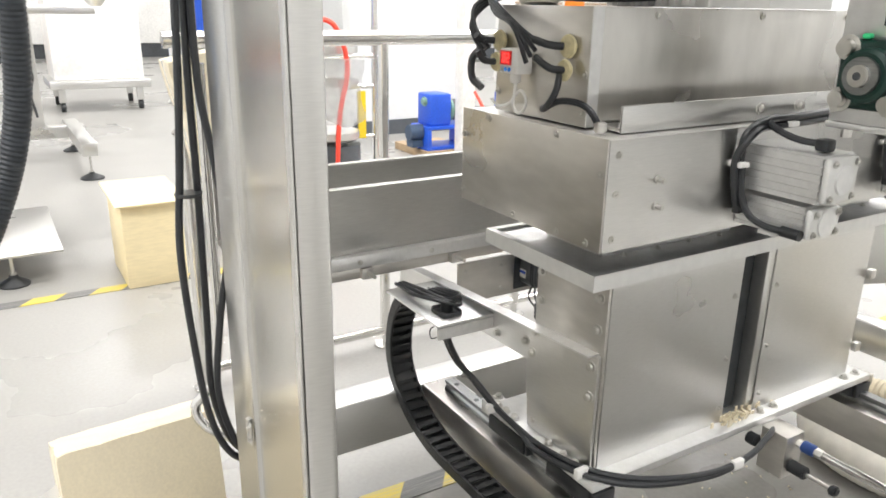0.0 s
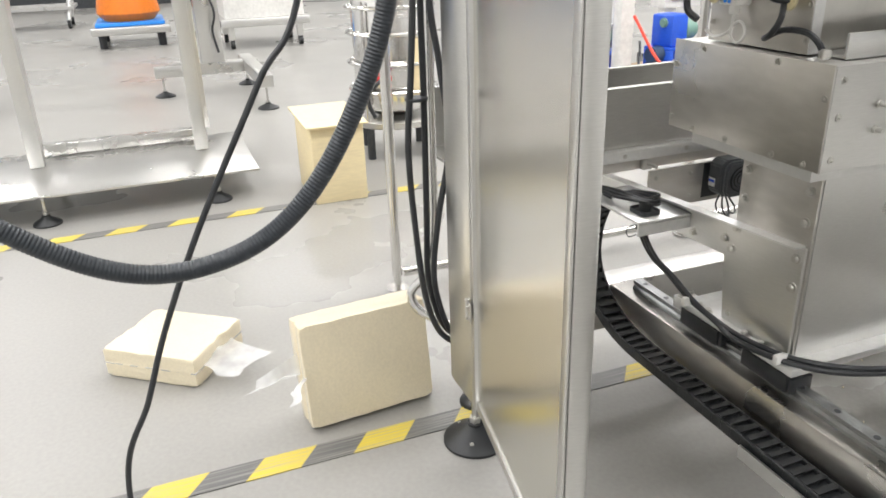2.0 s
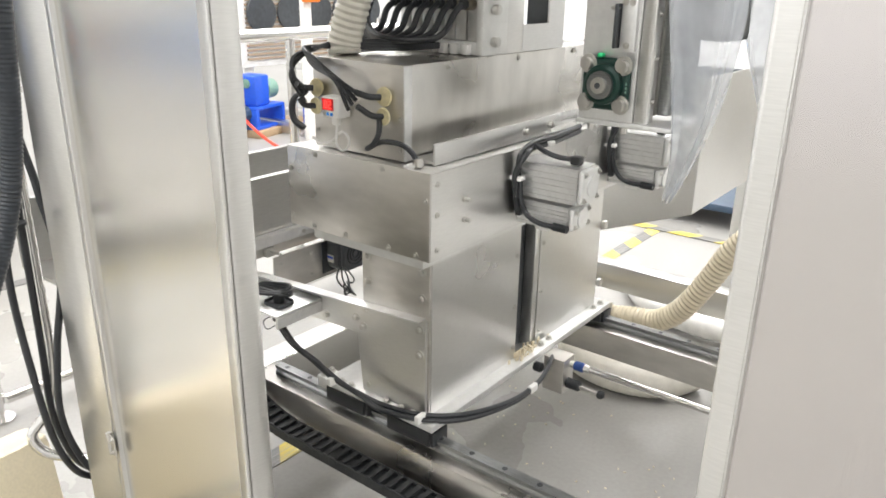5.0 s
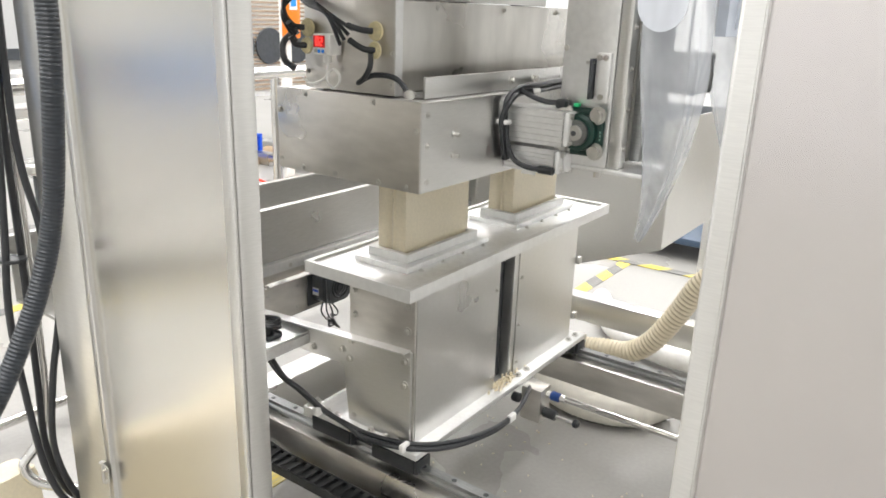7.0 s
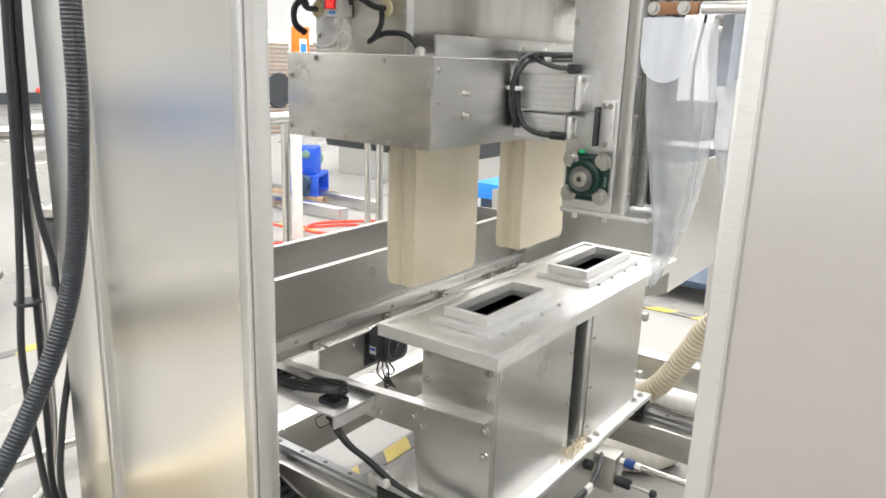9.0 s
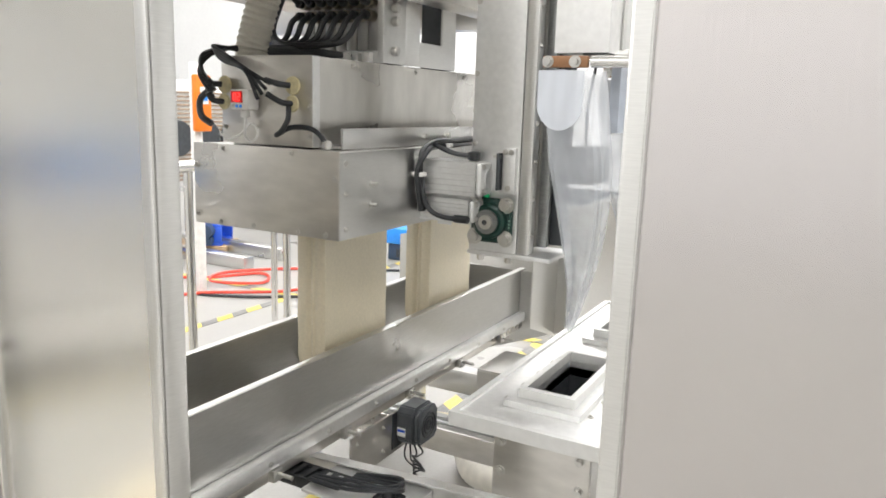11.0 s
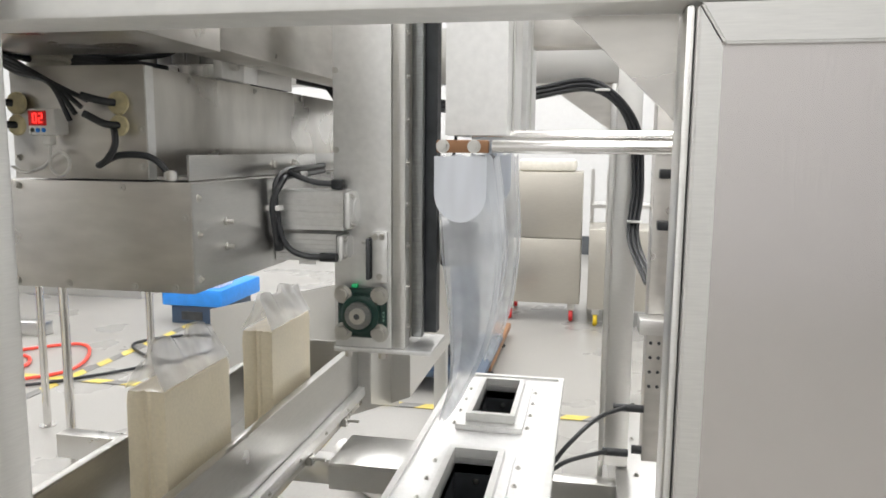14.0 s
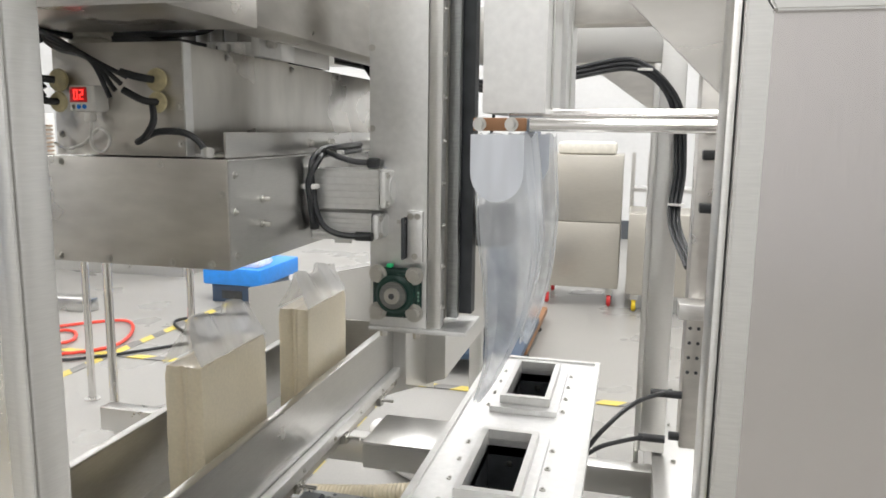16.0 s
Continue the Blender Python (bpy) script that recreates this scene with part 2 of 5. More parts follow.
def bm_prism(outline, axis, a, b, bm=None, bevel=0.0):
    """A plate of the given outline (two coordinates in the other axes, in x, y, z order) from a to b along the axis."""
    own = bmesh.new()

    def at(u, v, w):
        return {"x": (w, u, v), "y": (u, w, v), "z": (u, v, w)}[axis]
    lo, hi = [own.verts.new(at(u, v, a)) for u, v in outline], [own.verts.new(at(u, v, b)) for u, v in outline]
    n = len(outline)
    own.faces.new(lo), own.faces.new(hi[::-1])
    for k in range(n):
        own.faces.new((lo[k], hi[k], hi[(k + 1) % n], lo[(k + 1) % n]))
    bmesh.ops.recalc_face_normals(own, faces=own.faces)
    if bevel:
        bmesh.ops.bevel(own, geom=own.edges[:], offset=bevel, segments=2, affect="EDGES")
    return merge(bm, own)


def bm_grid(xs, ys, holes, z0, z1, bm=None):
    """One plate over the grid of lines xs, ys with the cells in holes left open."""
    own = bmesh.new()
    v = [[[own.verts.new((x, y, z)) for z in (z0, z1)] for y in ys] for x in xs]
    nx, ny = len(xs) - 1, len(ys) - 1

    def solid(i, j):
        return 0 <= i < nx and 0 <= j < ny and (i, j) not in holes
    for i in range(nx):
        for j in range(ny):
            if not solid(i, j):
                continue
            for k in (0, 1):
                own.faces.new((v[i][j][k], v[i + 1][j][k], v[i + 1][j + 1][k], v[i][j + 1][k]))
            for (di, dj), (p, q) in (((-1, 0), ((i, j), (i, j + 1))), ((1, 0), ((i + 1, j), (i + 1, j + 1))), ((0, -1), ((i, j), (i + 1, j))), ((0, 1), ((i, j + 1), (i + 1, j + 1)))):
                if not solid(i + di, j + dj):
                    own.faces.new((v[p[0]][p[1]][0], v[q[0]][q[1]][0], v[q[0]][q[1]][1], v[p[0]][p[1]][1]))
    for w in [w for w in own.verts if not w.link_faces]:
        own.verts.remove(w)
    return merge(bm, own)


def smooth_by_angle(me, deg=35):
    for f in me.polygons:
        f.use_smooth = True
    me.set_sharp_from_angle(angle=radians(deg))


def part(name, bm, mat, parent=None, label="", at=None):
    """Links a bmesh as one mesh object under a thing or a part."""
    me = bpy.data.meshes.new(name)
    bmesh.ops.recalc_face_normals(bm, faces=bm.faces)
    bm.to_mesh(me)
    bm.free()
    smooth_by_angle(me)
    me.materials.append(mat)
    ob = new(name, me)
    if parent is not None:
        ob.parent = parent
    if at is not None:
        ob.matrix_basis = at
    if label:
        ob["label"] = label
    return ob


def share(name, me, parent, at):
    ob = new(name, me)
    ob.parent, ob.matrix_basis = parent, at
    return ob


def thing(name, label, category, group="", kind="", at=None):
    ob = new(name)
    ob.empty_display_size = 0.05
    if at is not None:
        ob.matrix_basis = at
    return tagged(ob, label, category, group, kind)


def solo(name, bm, mat, label, category, group="", kind="", at=None):
    return tagged(part(name, bm, mat, None, "", at), label, category, group, kind)


def bolt_mesh(r=0.006, h=0.006):
    bm = bm_cyl((0, 0, 0), r * 1.5, 0.0015, "z", 16)
    bm_cyl((0, 0, 0.0015), r, h, "z", 12, bm, bevel=0.0012)
    bm_cyl((0, 0, 0.0015 + h - 0.001), r * 0.5, 0.0014, "z", 6, bm)
    me = bpy.data.meshes.new("bolt")
    bm.to_mesh(me)
    bm.free()
    smooth_by_angle(me)
    me.materials.append(BOLT)
    return me


BOLT_S, BOLT_M, BOLT_L = bolt_mesh(0.0035, 0.003), bolt_mesh(0.006, 0.007), bolt_mesh(0.0105, 0.012)
FACE = {"-y": (90, 0, 0), "+x": (0, 90, 0), "+z": (0, 0, 0), "-x": (0, -90, 0)}


def bolts(parent, me, face, places):
    for p in places:
        share("bolt", me, parent, pose(*p, *FACE[face]))


# ---- the hall ----
def hall():
    x0, x1, y0, y1 = -15.0, 7.0, -7.0, 8.0
    solo("floor", bm_box(x0, x1, y0, y1, -0.1, 0), FLOOR, "pale grey glossy epoxy factory floor with scuffs", "floor", kind="structure")
    solo("ceiling", bm_box(x0, x1, y0, y1, CEIL, CEIL + 0.1), CEILM, "white hall ceiling above the lights", "ceiling", kind="structure")
    for name, b in (("wall_west", (x0 - 0.2, x0, y0, y1)), ("wall_east", (x1, x1 + 0.2, y0, y1)), ("wall_south", (x0, x1, y0 - 0.2, y0)), ("wall_north", (x0, x1, y1, y1 + 0.2))):
        solo(name, bm_box(*b, 0, CEIL), WALL, "plain white painted hall wall", "wall", kind="structure")
    solo("baseboard", bm_box(x0, x0 + 0.03, y0, y1, 0, 0.22), SKIRT, "dark grey skirting along the white wall", "baseboard", kind="structure")
    solo("baseboard", bm_box(x0, x1, y1 - 0.03, y1, 0, 0.22), SKIRT, "dark grey skirting along the white wall", "baseboard", kind="structure")
    # white partition behind the blue machines
    solo("wall_partition", bm_box(-4.95, -4.80, 1.75, 2.8, 0, 3.2), WALL, "white partition wall behind the blue blower", "wall", kind="structure")
    solo("baseboard", bm_box(-4.80, -4.78, 1.75, 2.8, 0, 0.12), SKIRT, "dark skirting of the white partition", "baseboard", kind="structure")
    for lx in LAMP_ROWS:
        for ly in (-4.2, 1.6, 6.0):
            fix = thing("ceiling_light", "long white ceiling light fixture", "ceiling light", "ceiling lights")
            part("housing", bm_box(lx - 0.32, lx + 0.32, ly - 2.15, ly + 2.15, CEIL - 0.1, CEIL - 0.002, 0.01), WHITE_P, fix)
    # floor tapes
    for k, (xx, ya, yb) in enumerate(((-0.50, -3.0, 2.4), (-2.14, -4.0, 4.2))):
        solo("floor_tape", bm_box(-0.03, 0.03, 0, yb - ya, 0.0005, 0.0025), TAPE, "yellow and black hazard tape stuck on the floor", "floor tape", "floor tapes", "structure", at=pose(xx, ya, 0))
    for xx, yy, ln, rz in ((-3.2, 2.4, 4.0, -90),):
        solo("floor_tape", bm_box(-0.03, 0.03, 0, ln, 0.003, 0.005), TAPE, "yellow and black hazard tape stuck on the floor", "floor tape", "floor tapes", "structure", at=pose(xx, yy, 0, 0, 0, rz))


def levelling_foot(parent, x, y, z_top, r=0.055, h=0.03):
    f = part("levelling_foot", bm_lathe([(r, 0), (r, 0.006), (r * 0.9, 0.012), (r * 0.35, h), (0.016, h + 0.004), (0.016, h + 0.01), (0.001, h + 0.011)], (x, y, 0.001)), BLACK, parent, "black rubber levelling foot")
    part("spindle", bm_cyl((x, y, h), 0.007, z_top - h, "z", 12), BOLT, f)
    part("nut", bm_cyl((x, y, h + 0.012), 0.013, 0.012, "z", 6), BOLT, f)


# ---- enclosure of the machine ----
def enclosure():
    post = thing("door_post", "square stainless post on a black levelling foot", "post")
    part("post_tube", bm_box(-0.468, -0.350, -0.460, -0.400, 0.14, 2.05, 0.004), STEEL, post)
    part("end_cap", bm_box(-0.465, -0.353, -0.457, -0.403, 0.135, 0.141), BOLT, post)
    levelling_foot(post, -0.412, -0.428, 0.14, 0.07, 0.036)
    bolts(post, BOLT_S, "+z", [(-0.412 + dx, -0.428 + dy, 0.021) for dx, dy in ((0.04, -0.025), (-0.04, -0.02), (0.02, 0.045))])

    leaf = thing("swing_gate", "tall brushed stainless gate standing slightly ajar on a steel post", "gate", at=pose(-0.346, -0.455, 0, 0, 0, -9.5))
    w = 0.528
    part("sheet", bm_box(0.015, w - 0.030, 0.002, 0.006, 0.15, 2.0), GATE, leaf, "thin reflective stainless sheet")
    part("stile", bm_box(0.002, 0.020, -0.006, 0.018, 0.14, 2.02, 0.003), STEEL, leaf)
    part("stile", bm_box(w - 0.034, w, -0.012, 0.018, 0.14, 2.02, 0.005), STEEL, leaf)
    part("edge_bead", bm_box(w - 0.016, w - 0.002, -0.0155, -0.0115, 0.14, 2.02, 0.002), STEEL, leaf)
    part("bottom_rail", bm_box(0.021, w - 0.035, -0.002, 0.016, 0.142, 0.16, 0.002), STEEL, leaf)
    for z in (0.36, 1.6):
        h = part("hinge", bm_cyl((-0.002, -0.012, z - 0.022), 0.0055, 0.044, "z", 14, bevel=0.001), BOLT, leaf)
        part("hinge_plate", bm_box(0.003, 0.022, -0.0135, -0.0105, z - 0.02, z + 0.02, 0.001), BOLT, h)
        bolts(h, BOLT_S, "-y", [(0.013, -0.0135, z - 0.012), (0.013, -0.0135, z + 0.012)])

    post = thing("enclosure_post", "square stainless front post of the enclosure", "post")
    part("post_tube", bm_box(0.655, 0.6605, -0.50, -0.452, 0.14, 1.346, 0.002), STEEL, post)
    levelling_foot(post, 0.672, -0.476, 0.139, 0.045)
    right = thing("machine_guard", "large reflective stainless guard sheet with a raised steel border", "machine guard")
    part("sheet", bm_box(0.675, 1.60, -0.505, -0.500, 0.15, 1.322), PANEL, right, "thin reflective stainless sheet")
    part("stile", bm_prism([(0.6610, 0.14), (0.6765, 0.14), (0.6765, 1.3195), (0.6610, 1.3445)], "y", -0.512, -0.480, bevel=0.0015), STEEL, right)
    part("stile", bm_box(1.6, 1.64, -0.512, -0.480, 0.14, 1.345, 0.003), STEEL, right)
    part("top_rail", bm_prism([(0.6617, 1.3452), (0.6772, 1.3202), (1.599, 1.3202), (1.599, 1.3452)], "y", -0.512, -0.480, bevel=0.0015), STEEL, right)
    bm_g = bm_prism([(0.582, 1.3455), (0.6535, 1.3455), (0.6535, 1.275), (0.643, 1.285)], "y", -0.47, -0.464)
    beam = thing("front_beam", "horizontal stainless top beam with a corner gusset", "beam")
    # paler material than the steel posts, with the bright light on the beam painted in
    part("beam_tube", bm_box(-1.2, 0.80, -0.505, -0.445, 1.347, 1.41, 0.004), ALU_W, beam)
    part("gusset", bm_g, STAINED, beam, "welded triangular steel gusset")

    # rear and east frame
    rear = thing("rear_post", "square stainless rear post of the enclosure", "post")
    part("post_tube", bm_box(0.665, 0.735, 1.18, 1.25, 0.31, 2.05, 0.004), STEEL, rear)
    part("post_edge", bm_box(0.648, 0.6635, 1.19, 1.205, 0.02, 1.9, 0.002), STEEL, rear)
    east = thing("east_deck", "bolted stainless deck plate beside the mould travel", "deck")
    part("deck_plate", bm_box(0.70, 1.05, 0.05, 1.9, 0.29, 0.305, 0.002), STEEL_H, east)
    part("deck_front", bm_box(0.701, 0.706, 0.05, 1.9, 0.02, 0.2895), STEEL_H, east)
    bolts(east, BOLT_M, "+z", [(0.76, 0.3 + 0.28 * k, 0.305) for k in range(6)])
    tower = thing("actuator_tower", "perforated grey steel tower carrying cable plugs", "actuator")
    part("tower_plate", bm_box(0.72, 0.76, 0.50, 0.58, 0.62, 1.5, 0.002), STAINED, tower)
    part("tower_block", bm_box(0.762, 0.83, 0.49, 0.60, 0.306, 1.45, 0.004), STEEL, tower)
    part("bracket", bm_box(0.70, 0.76, 0.44, 0.498, 0.9, 0.93, 0.002), STEEL, tower)
    for r in range(5):
        for c in range(2):
            # dark discs on the plate paint the shade inside its holes
            part("plate_hole", bm_cyl((0.728 + 0.016 * c, 0.4985, 0.78 + 0.03 * r), 0.0035, 0.002, "y", 10), DARK, tower)
    for z in (1.10, 1.20, 1.25):
        part("clamp", bm_box(0.728, 0.755, 0.472, 0.4995, z, z + 0.018, 0.003), BLACK, tower)
    part("lower_plug", bm_cyl((0.700, 0.51, 0.64), 0.009, 0.03, "x", 12), BLACK, tower)
    tab = thing("sensor_cable", "black sensor cable looping from the mould to the tower", "cable")
    part("cable", bm_tube([(0.545, 0.35, 0.66), (0.575, 0.36, 0.70), (0.63, 0.42, 0.735), (0.70, 0.51, 0.735)], 0.0045), RUBBER, tab)
    part("plug", bm_cyl((0.66, 0.495, 0.733), 0.008, 0.06, "x", 12), BLACK, tab)
    part("branch", bm_tube([(0.545, 0.35, 0.65), (0.58, 0.37, 0.665), (0.66, 0.46, 0.655)], 0.0045), RUBBER, tab)
    part("plug", bm_cyl((0.64, 0.45, 0.655), 0.008, 0.05, "x", 12), BLACK, tab)

    # rear cable bundle on the beam
    rb = thing("rear_beam", "stainless rear beam with a welded corner gusset", "beam")
    part("beam_tube", bm_box(-1.2, 0.735, 1.185, 1.245, 1.44, 1.60, 0.004), STEEL_H, rb)
    part("gusset", bm_prism([(0.46, 1.44), (0.66, 1.44), (0.66, 1.30)], "y", 1.20, 1.206), STAINED, rb)
    part("rear_sheet", bm_box(0.30, 0.735, 1.19, 1.2, 1.601, 2.0), STEEL, rb)
    cb = thing("cable_bundle", "tied bundle of black cables along the rear beam", "cable")
    for k in range(5):
        o = 0.011 * (k % 3) - 0.01
        q = 0.011 * (k // 3)
        part("cable", bm_tube([(-0.2, 0.95 + q, 1.44 + o), (0.25, 0.98 + q, 1.36 + o), (0.45, 1.0 + q, 1.40 + o), (0.60, 1.04 + q, 1.42 + o), (0.70 + o, 1.08 + q, 1.33), (0.725 + o, 1.1 + q, 1.16), (0.715 + o, 1.05 + q, 1.02), (0.75 + o, 0.85 + q, 0.93)], 0.006, 8, 8), RUBBER, cb)
    for p in ((0.62, 1.045, 1.41), (0.72, 1.1, 1.25), (0.72, 1.08, 1.06)):
        part("cable_tie", bm_lathe([(0.02, -0.003), (0.021, 0), (0.02, 0.003)], p), WHITE_P, cb)


# ---- base frame with rails ----
def base_frame():
    fr = thing("rail_base", "welded stainless base frame with two linear rails", "machine frame")
    part("beam", bm_box(-0.50, 1.05, -0.045, 0.035, 0.145, 0.264, 0.003), STAINED, fr)
    part("beam", bm_box(-0.50, 1.05, 0.685, 0.765, 0.190, 0.264, 0.003), STAINED, fr)
    part("beam", bm_box(-1.15, 1.05, 1.10, 1.16, 0.20, 0.283, 0.003), STEEL_H, fr)
    part("cross_beam", bm_box(-0.575, -0.501, -0.40, 1.099, 0.145, 0.258, 0.003), STEEL_H, fr)
    part("cross_beam", bm_box(0.60, 0.65, 0.036, 0.684, 0.145, 0.245, 0.003), STEEL_H, fr)
    for y in (-0.005, 0.725):
        z = 0.2645
        part("linear_rail", bm_prism([(y - 0.011, z), (y + 0.011, z), (y + 0.011, z + 0.0075), (y + 0.007, z + 0.0125), (y + 0.011, z + 0.0185), (y + 0.011, z + 0.024), (y - 0.011, z + 0.024), (y - 0.011, z + 0.0185), (y - 0.007, z + 0.0125), (y - 0.011, z + 0.0075)], "x", -0.45, 1.03), RAIL, fr, "oiled linear guide rail")
        for k in range(20):
            part("rail_plug", bm_cyl((-0.42 + k * 0.075, y, z + 0.0237), 0.0055, 0.0008, "z", 12), DARK, fr)
    for x in (-0.48, 1.0):
        for y in (0.0, 0.725):
            if (x, y) != (-0.48, 0.0):
                levelling_foot(fr, x, y, 0.145 if y == 0.0 else 0.190, 0.04, 0.025)
    levelling_foot(fr, -1.05, 1.13, 0.20, 0.04, 0.025)
    levelling_foot(fr, -0.54, -0.37, 0.145, 0.04, 0.025)
    # cylinder that pulls the carriage along
    rod = thing("push_cylinder", "small steel cylinder mounted beside the rails", "air cylinder")
    part("barrel", bm_lathe([(0.013, 1.0), (0.024, 1.0), (0.024, 1.6), (0.013, 1.6)], (0, 0.422, 0.294), "x", 24), STEEL, rod)
    part("stand", bm_box(1.0, 1.05, 0.402, 0.442, 0.0, 0.269, 0.002), STEEL, rod)


# ---- the carriage: mould, bracket arm, trough, motor ----
def carriage():
    c = thing("mould_carriage", "stainless twin mould carriage with a flanged top plate on rail blocks", "machine carriage")
    # base plate and blocks
    part("base_plate", bm_box(-0.265, 0.030, -0.034, 0.738, 0.314, 0.328, 0.002), ALU, c, "thick aluminium base plate")
    for y in (-0.005, 0.725):
        for x in (-0.21, -0.035):
            b = part("rail_block", bm_box(x - 0.055, x + 0.055, y - 0.026, y + 0.026, 0.2765, 0.3105, 0.003), BLACK, c, "black linear bearing block")
            part("block_cap", bm_box(x + 0.0555, x + 0.064, y - 0.023, y + 0.023, 0.278, 0.308, 0.002), RUBBER, b)
            part("spacer", bm_box(x - 0.045, x + 0.045, y - 0.022, y + 0.022, 0.311, 0.3138, 0.0005), ALU, c)
    bolts(c, BOLT_M, "+z", [(-0.25, -0.02, 0.328), (-0.225, -0.02, 0.328), (-0.198, -0.02, 0.328), (-0.06, -0.02, 0.328), (-0.03, -0.02, 0.328), (0.012, 0.40, 0.328), (0.012, 0.44, 0.328), (0.012, 0.67, 0.328), (0.012, 0.71, 0.328), (-0.10, -0.02, 0.328)])
    part("end_stop", bm_box(-0.292, -0.266, -0.030, 0.012, 0.300, 0.326, 0.002), ALU, c)
    bolts(c, BOLT_M, "+z", [(-0.279, -0.018, 0.326), (-0.279, 0.002, 0.326)])
    part("corner_bracket", bm_box(0.002, 0.028, 0.7385, 0.756, 0.296, 0.322, 0.002), BOLT, c)
    # mould bodies: two steel boxes, open at the top
    for y0, y1 in ((0.0, 0.305), (0.392, 0.695)):
        body = part("mould_box", bm_box(-0.002, 0.0, y0, y1, 0.3285, 0.672), STEEL, c, "brushed steel mould casing")
        bm = bm_grid([-0.172, -0.17, -0.0025], [y0, y0 + 0.003, y1 - 0.003, y1], {(1, 1)}, 0.3285, 0.672)
        part("casing", bm, STEEL, body)
    # fills the gap between the moulds; its near-black colour paints the shade there
    part("web", bm_box(-0.150, -0.03, 0.306, 0.391, 0.3285, 0.672), DARK, c, "recessed web painted dark for the shade between the moulds")
    part("slit_post", bm_box(-0.0295, -0.002, 0.372, 0.391, 0.3285, 0.672, 0.001), STEEL, c)
    part("front_plate", bm_box(-0.172, -0.001, -0.006, -0.0005, 0.3285, 0.672, 0.001), STAINED, c)
    bolts(c, BOLT_M, "-y", [(x, -0.006, z) for x in (-0.018, -0.17 + 0.012) for z in (0.628, 0.575)])
    bolts(c, BOLT_M, "-y", [(-0.155, -0.006, 0.345)])
    bolts(c, BOLT_S, "+x", [(0.0, y, z) for y in (0.292, 0.405) for z in (0.36, 0.46, 0.58)])
    part("clip", bm_box(0.0005, 0.012, 0.694, 0.712, 0.54, 0.56, 0.002), BOLT, c)
    part("clip", bm_box(0.0005, 0.012, 0.694, 0.712, 0.38, 0.40, 0.002), BOLT, c)
    # top plate with two openings, a raised rim, and flanges
    x0, x1, y0, y1 = -0.219, 0.043, -0.081, 0.778
    ho = ((-0.130, -0.052, 0.03, 0.25), (-0.130, -0.052, 0.442, 0.664))
    bm = bm_grid([x0, ho[0][0], ho[0][1], x1], [y0, ho[0][2], ho[0][3], ho[1][2], ho[1][3], y1], {(1, 1), (1, 3)}, 0.674, 0.692)
    plate = part("top_plate", bm, ALU, c, "pale aluminium top plate")
    rim = bm_grid([x0 - 0.002, x0 + 0.01, x1 - 0.01, x1 + 0.002], [y0 - 0.002, y0 + 0.01, y1 - 0.01, y1 + 0.002], {(1, 1)}, 0.673, 0.697)
    part("rim", rim, ALU_W, plate, "white sealing rim")
    for a, b, p, q in ho:
        fl = bm_grid([a - 0.028, a, b, b + 0.028], [p - 0.035, p, q, q + 0.035], {(1, 1)}, 0.6925, 0.7035)
        f = part("flange", fl, ALU, plate)
        fr = bm_grid([a - 0.011, a, b, b + 0.011], [p - 0.013, p, q, q + 0.013], {(1, 1)}, 0.704, 0.721)
        part("collar", fr, ALU_W, f)
        bolts(f, BOLT_S, "+z", [(xx, p + (q - p) * k / 3, 0.692) for xx in (a - 0.036, b + 0.036) for k in range(4)])
        # well walls and floor coloured near-black for the shade inside the mould
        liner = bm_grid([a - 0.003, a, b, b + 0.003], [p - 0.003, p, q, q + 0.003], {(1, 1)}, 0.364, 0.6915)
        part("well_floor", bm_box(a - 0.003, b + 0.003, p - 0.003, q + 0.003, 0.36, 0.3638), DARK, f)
        part("liner", liner, DARK, f, "mould well lining with its inner shade painted dark")
        bolts(f, BOLT_S, "-y", [((a + b) / 2, q - 0.0005, 0.66), ((a + b) / 2 + 0.02, q - 0.0005, 0.5)])
    # bracket arm across the south face, with the cable tray
    arm = part("bracket_arm", bm_prism([(-0.66, 0.495), (-0.004, 0.535), (-0.004, 0.3285), (-0.171, 0.3285), (-0.185, 0.455), (-0.66, 0.44)], "y", -0.0125, -0.0065, bevel=0.001), STEEL, c, "brushed steel bracket arm")
    part("arm_lip", bm_prism([(-0.66, 0.4955), (-0.01, 0.535), (-0.01, 0.538), (-0.66, 0.4985)], "y", -0.030, -0.0065), ALU, arm)
    bolts(arm, BOLT_M, "-y", [(-0.018, -0.0125, 0.513), (-0.018, -0.0125, 0.46), (-0.158, -0.0125, 0.518), (-0.185, -0.0125, 0.49), (-0.165, -0.0125, 0.475), (-0.272, -0.0125, 0.47)])
    tray = part("cable_tray", bm_box(-0.49, -0.285, -0.135, -0.0135, 0.498, 0.504, 0.002), ALU, c, "small aluminium cable tray")
    part("tray_lip", bm_box(-0.290, -0.285, -0.134, -0.014, 0.475, 0.4975), ALU, tray)
    part("gland_plate", bm_box(-0.355, -0.305, -0.112, -0.068, 0.5045, 0.509, 0.008), DARK, tray)
    part("gland", bm_cyl((-0.33, -0.09, 0.509), 0.012, 0.02, "z", 14), BLACK, tray)
    part("gland", bm_cyl((-0.33, -0.09, 0.47), 0.016, 0.027, "z", 14), BLACK, tray)
    for k in range(3):
        o = 0.008 * k
        part("tray_cable", bm_tube([(-0.485, -0.115 + o, 0.515), (-0.40, -0.12 + o, 0.522 + 0.004 * k), (-0.34, -0.105 + o, 0.528), (-0.31, -0.08, 0.525 + o), (-0.33, -0.065, 0.523 + o), (-0.42, -0.075 + o, 0.517)], 0.0036, 8, 8), RUBBER, tray)
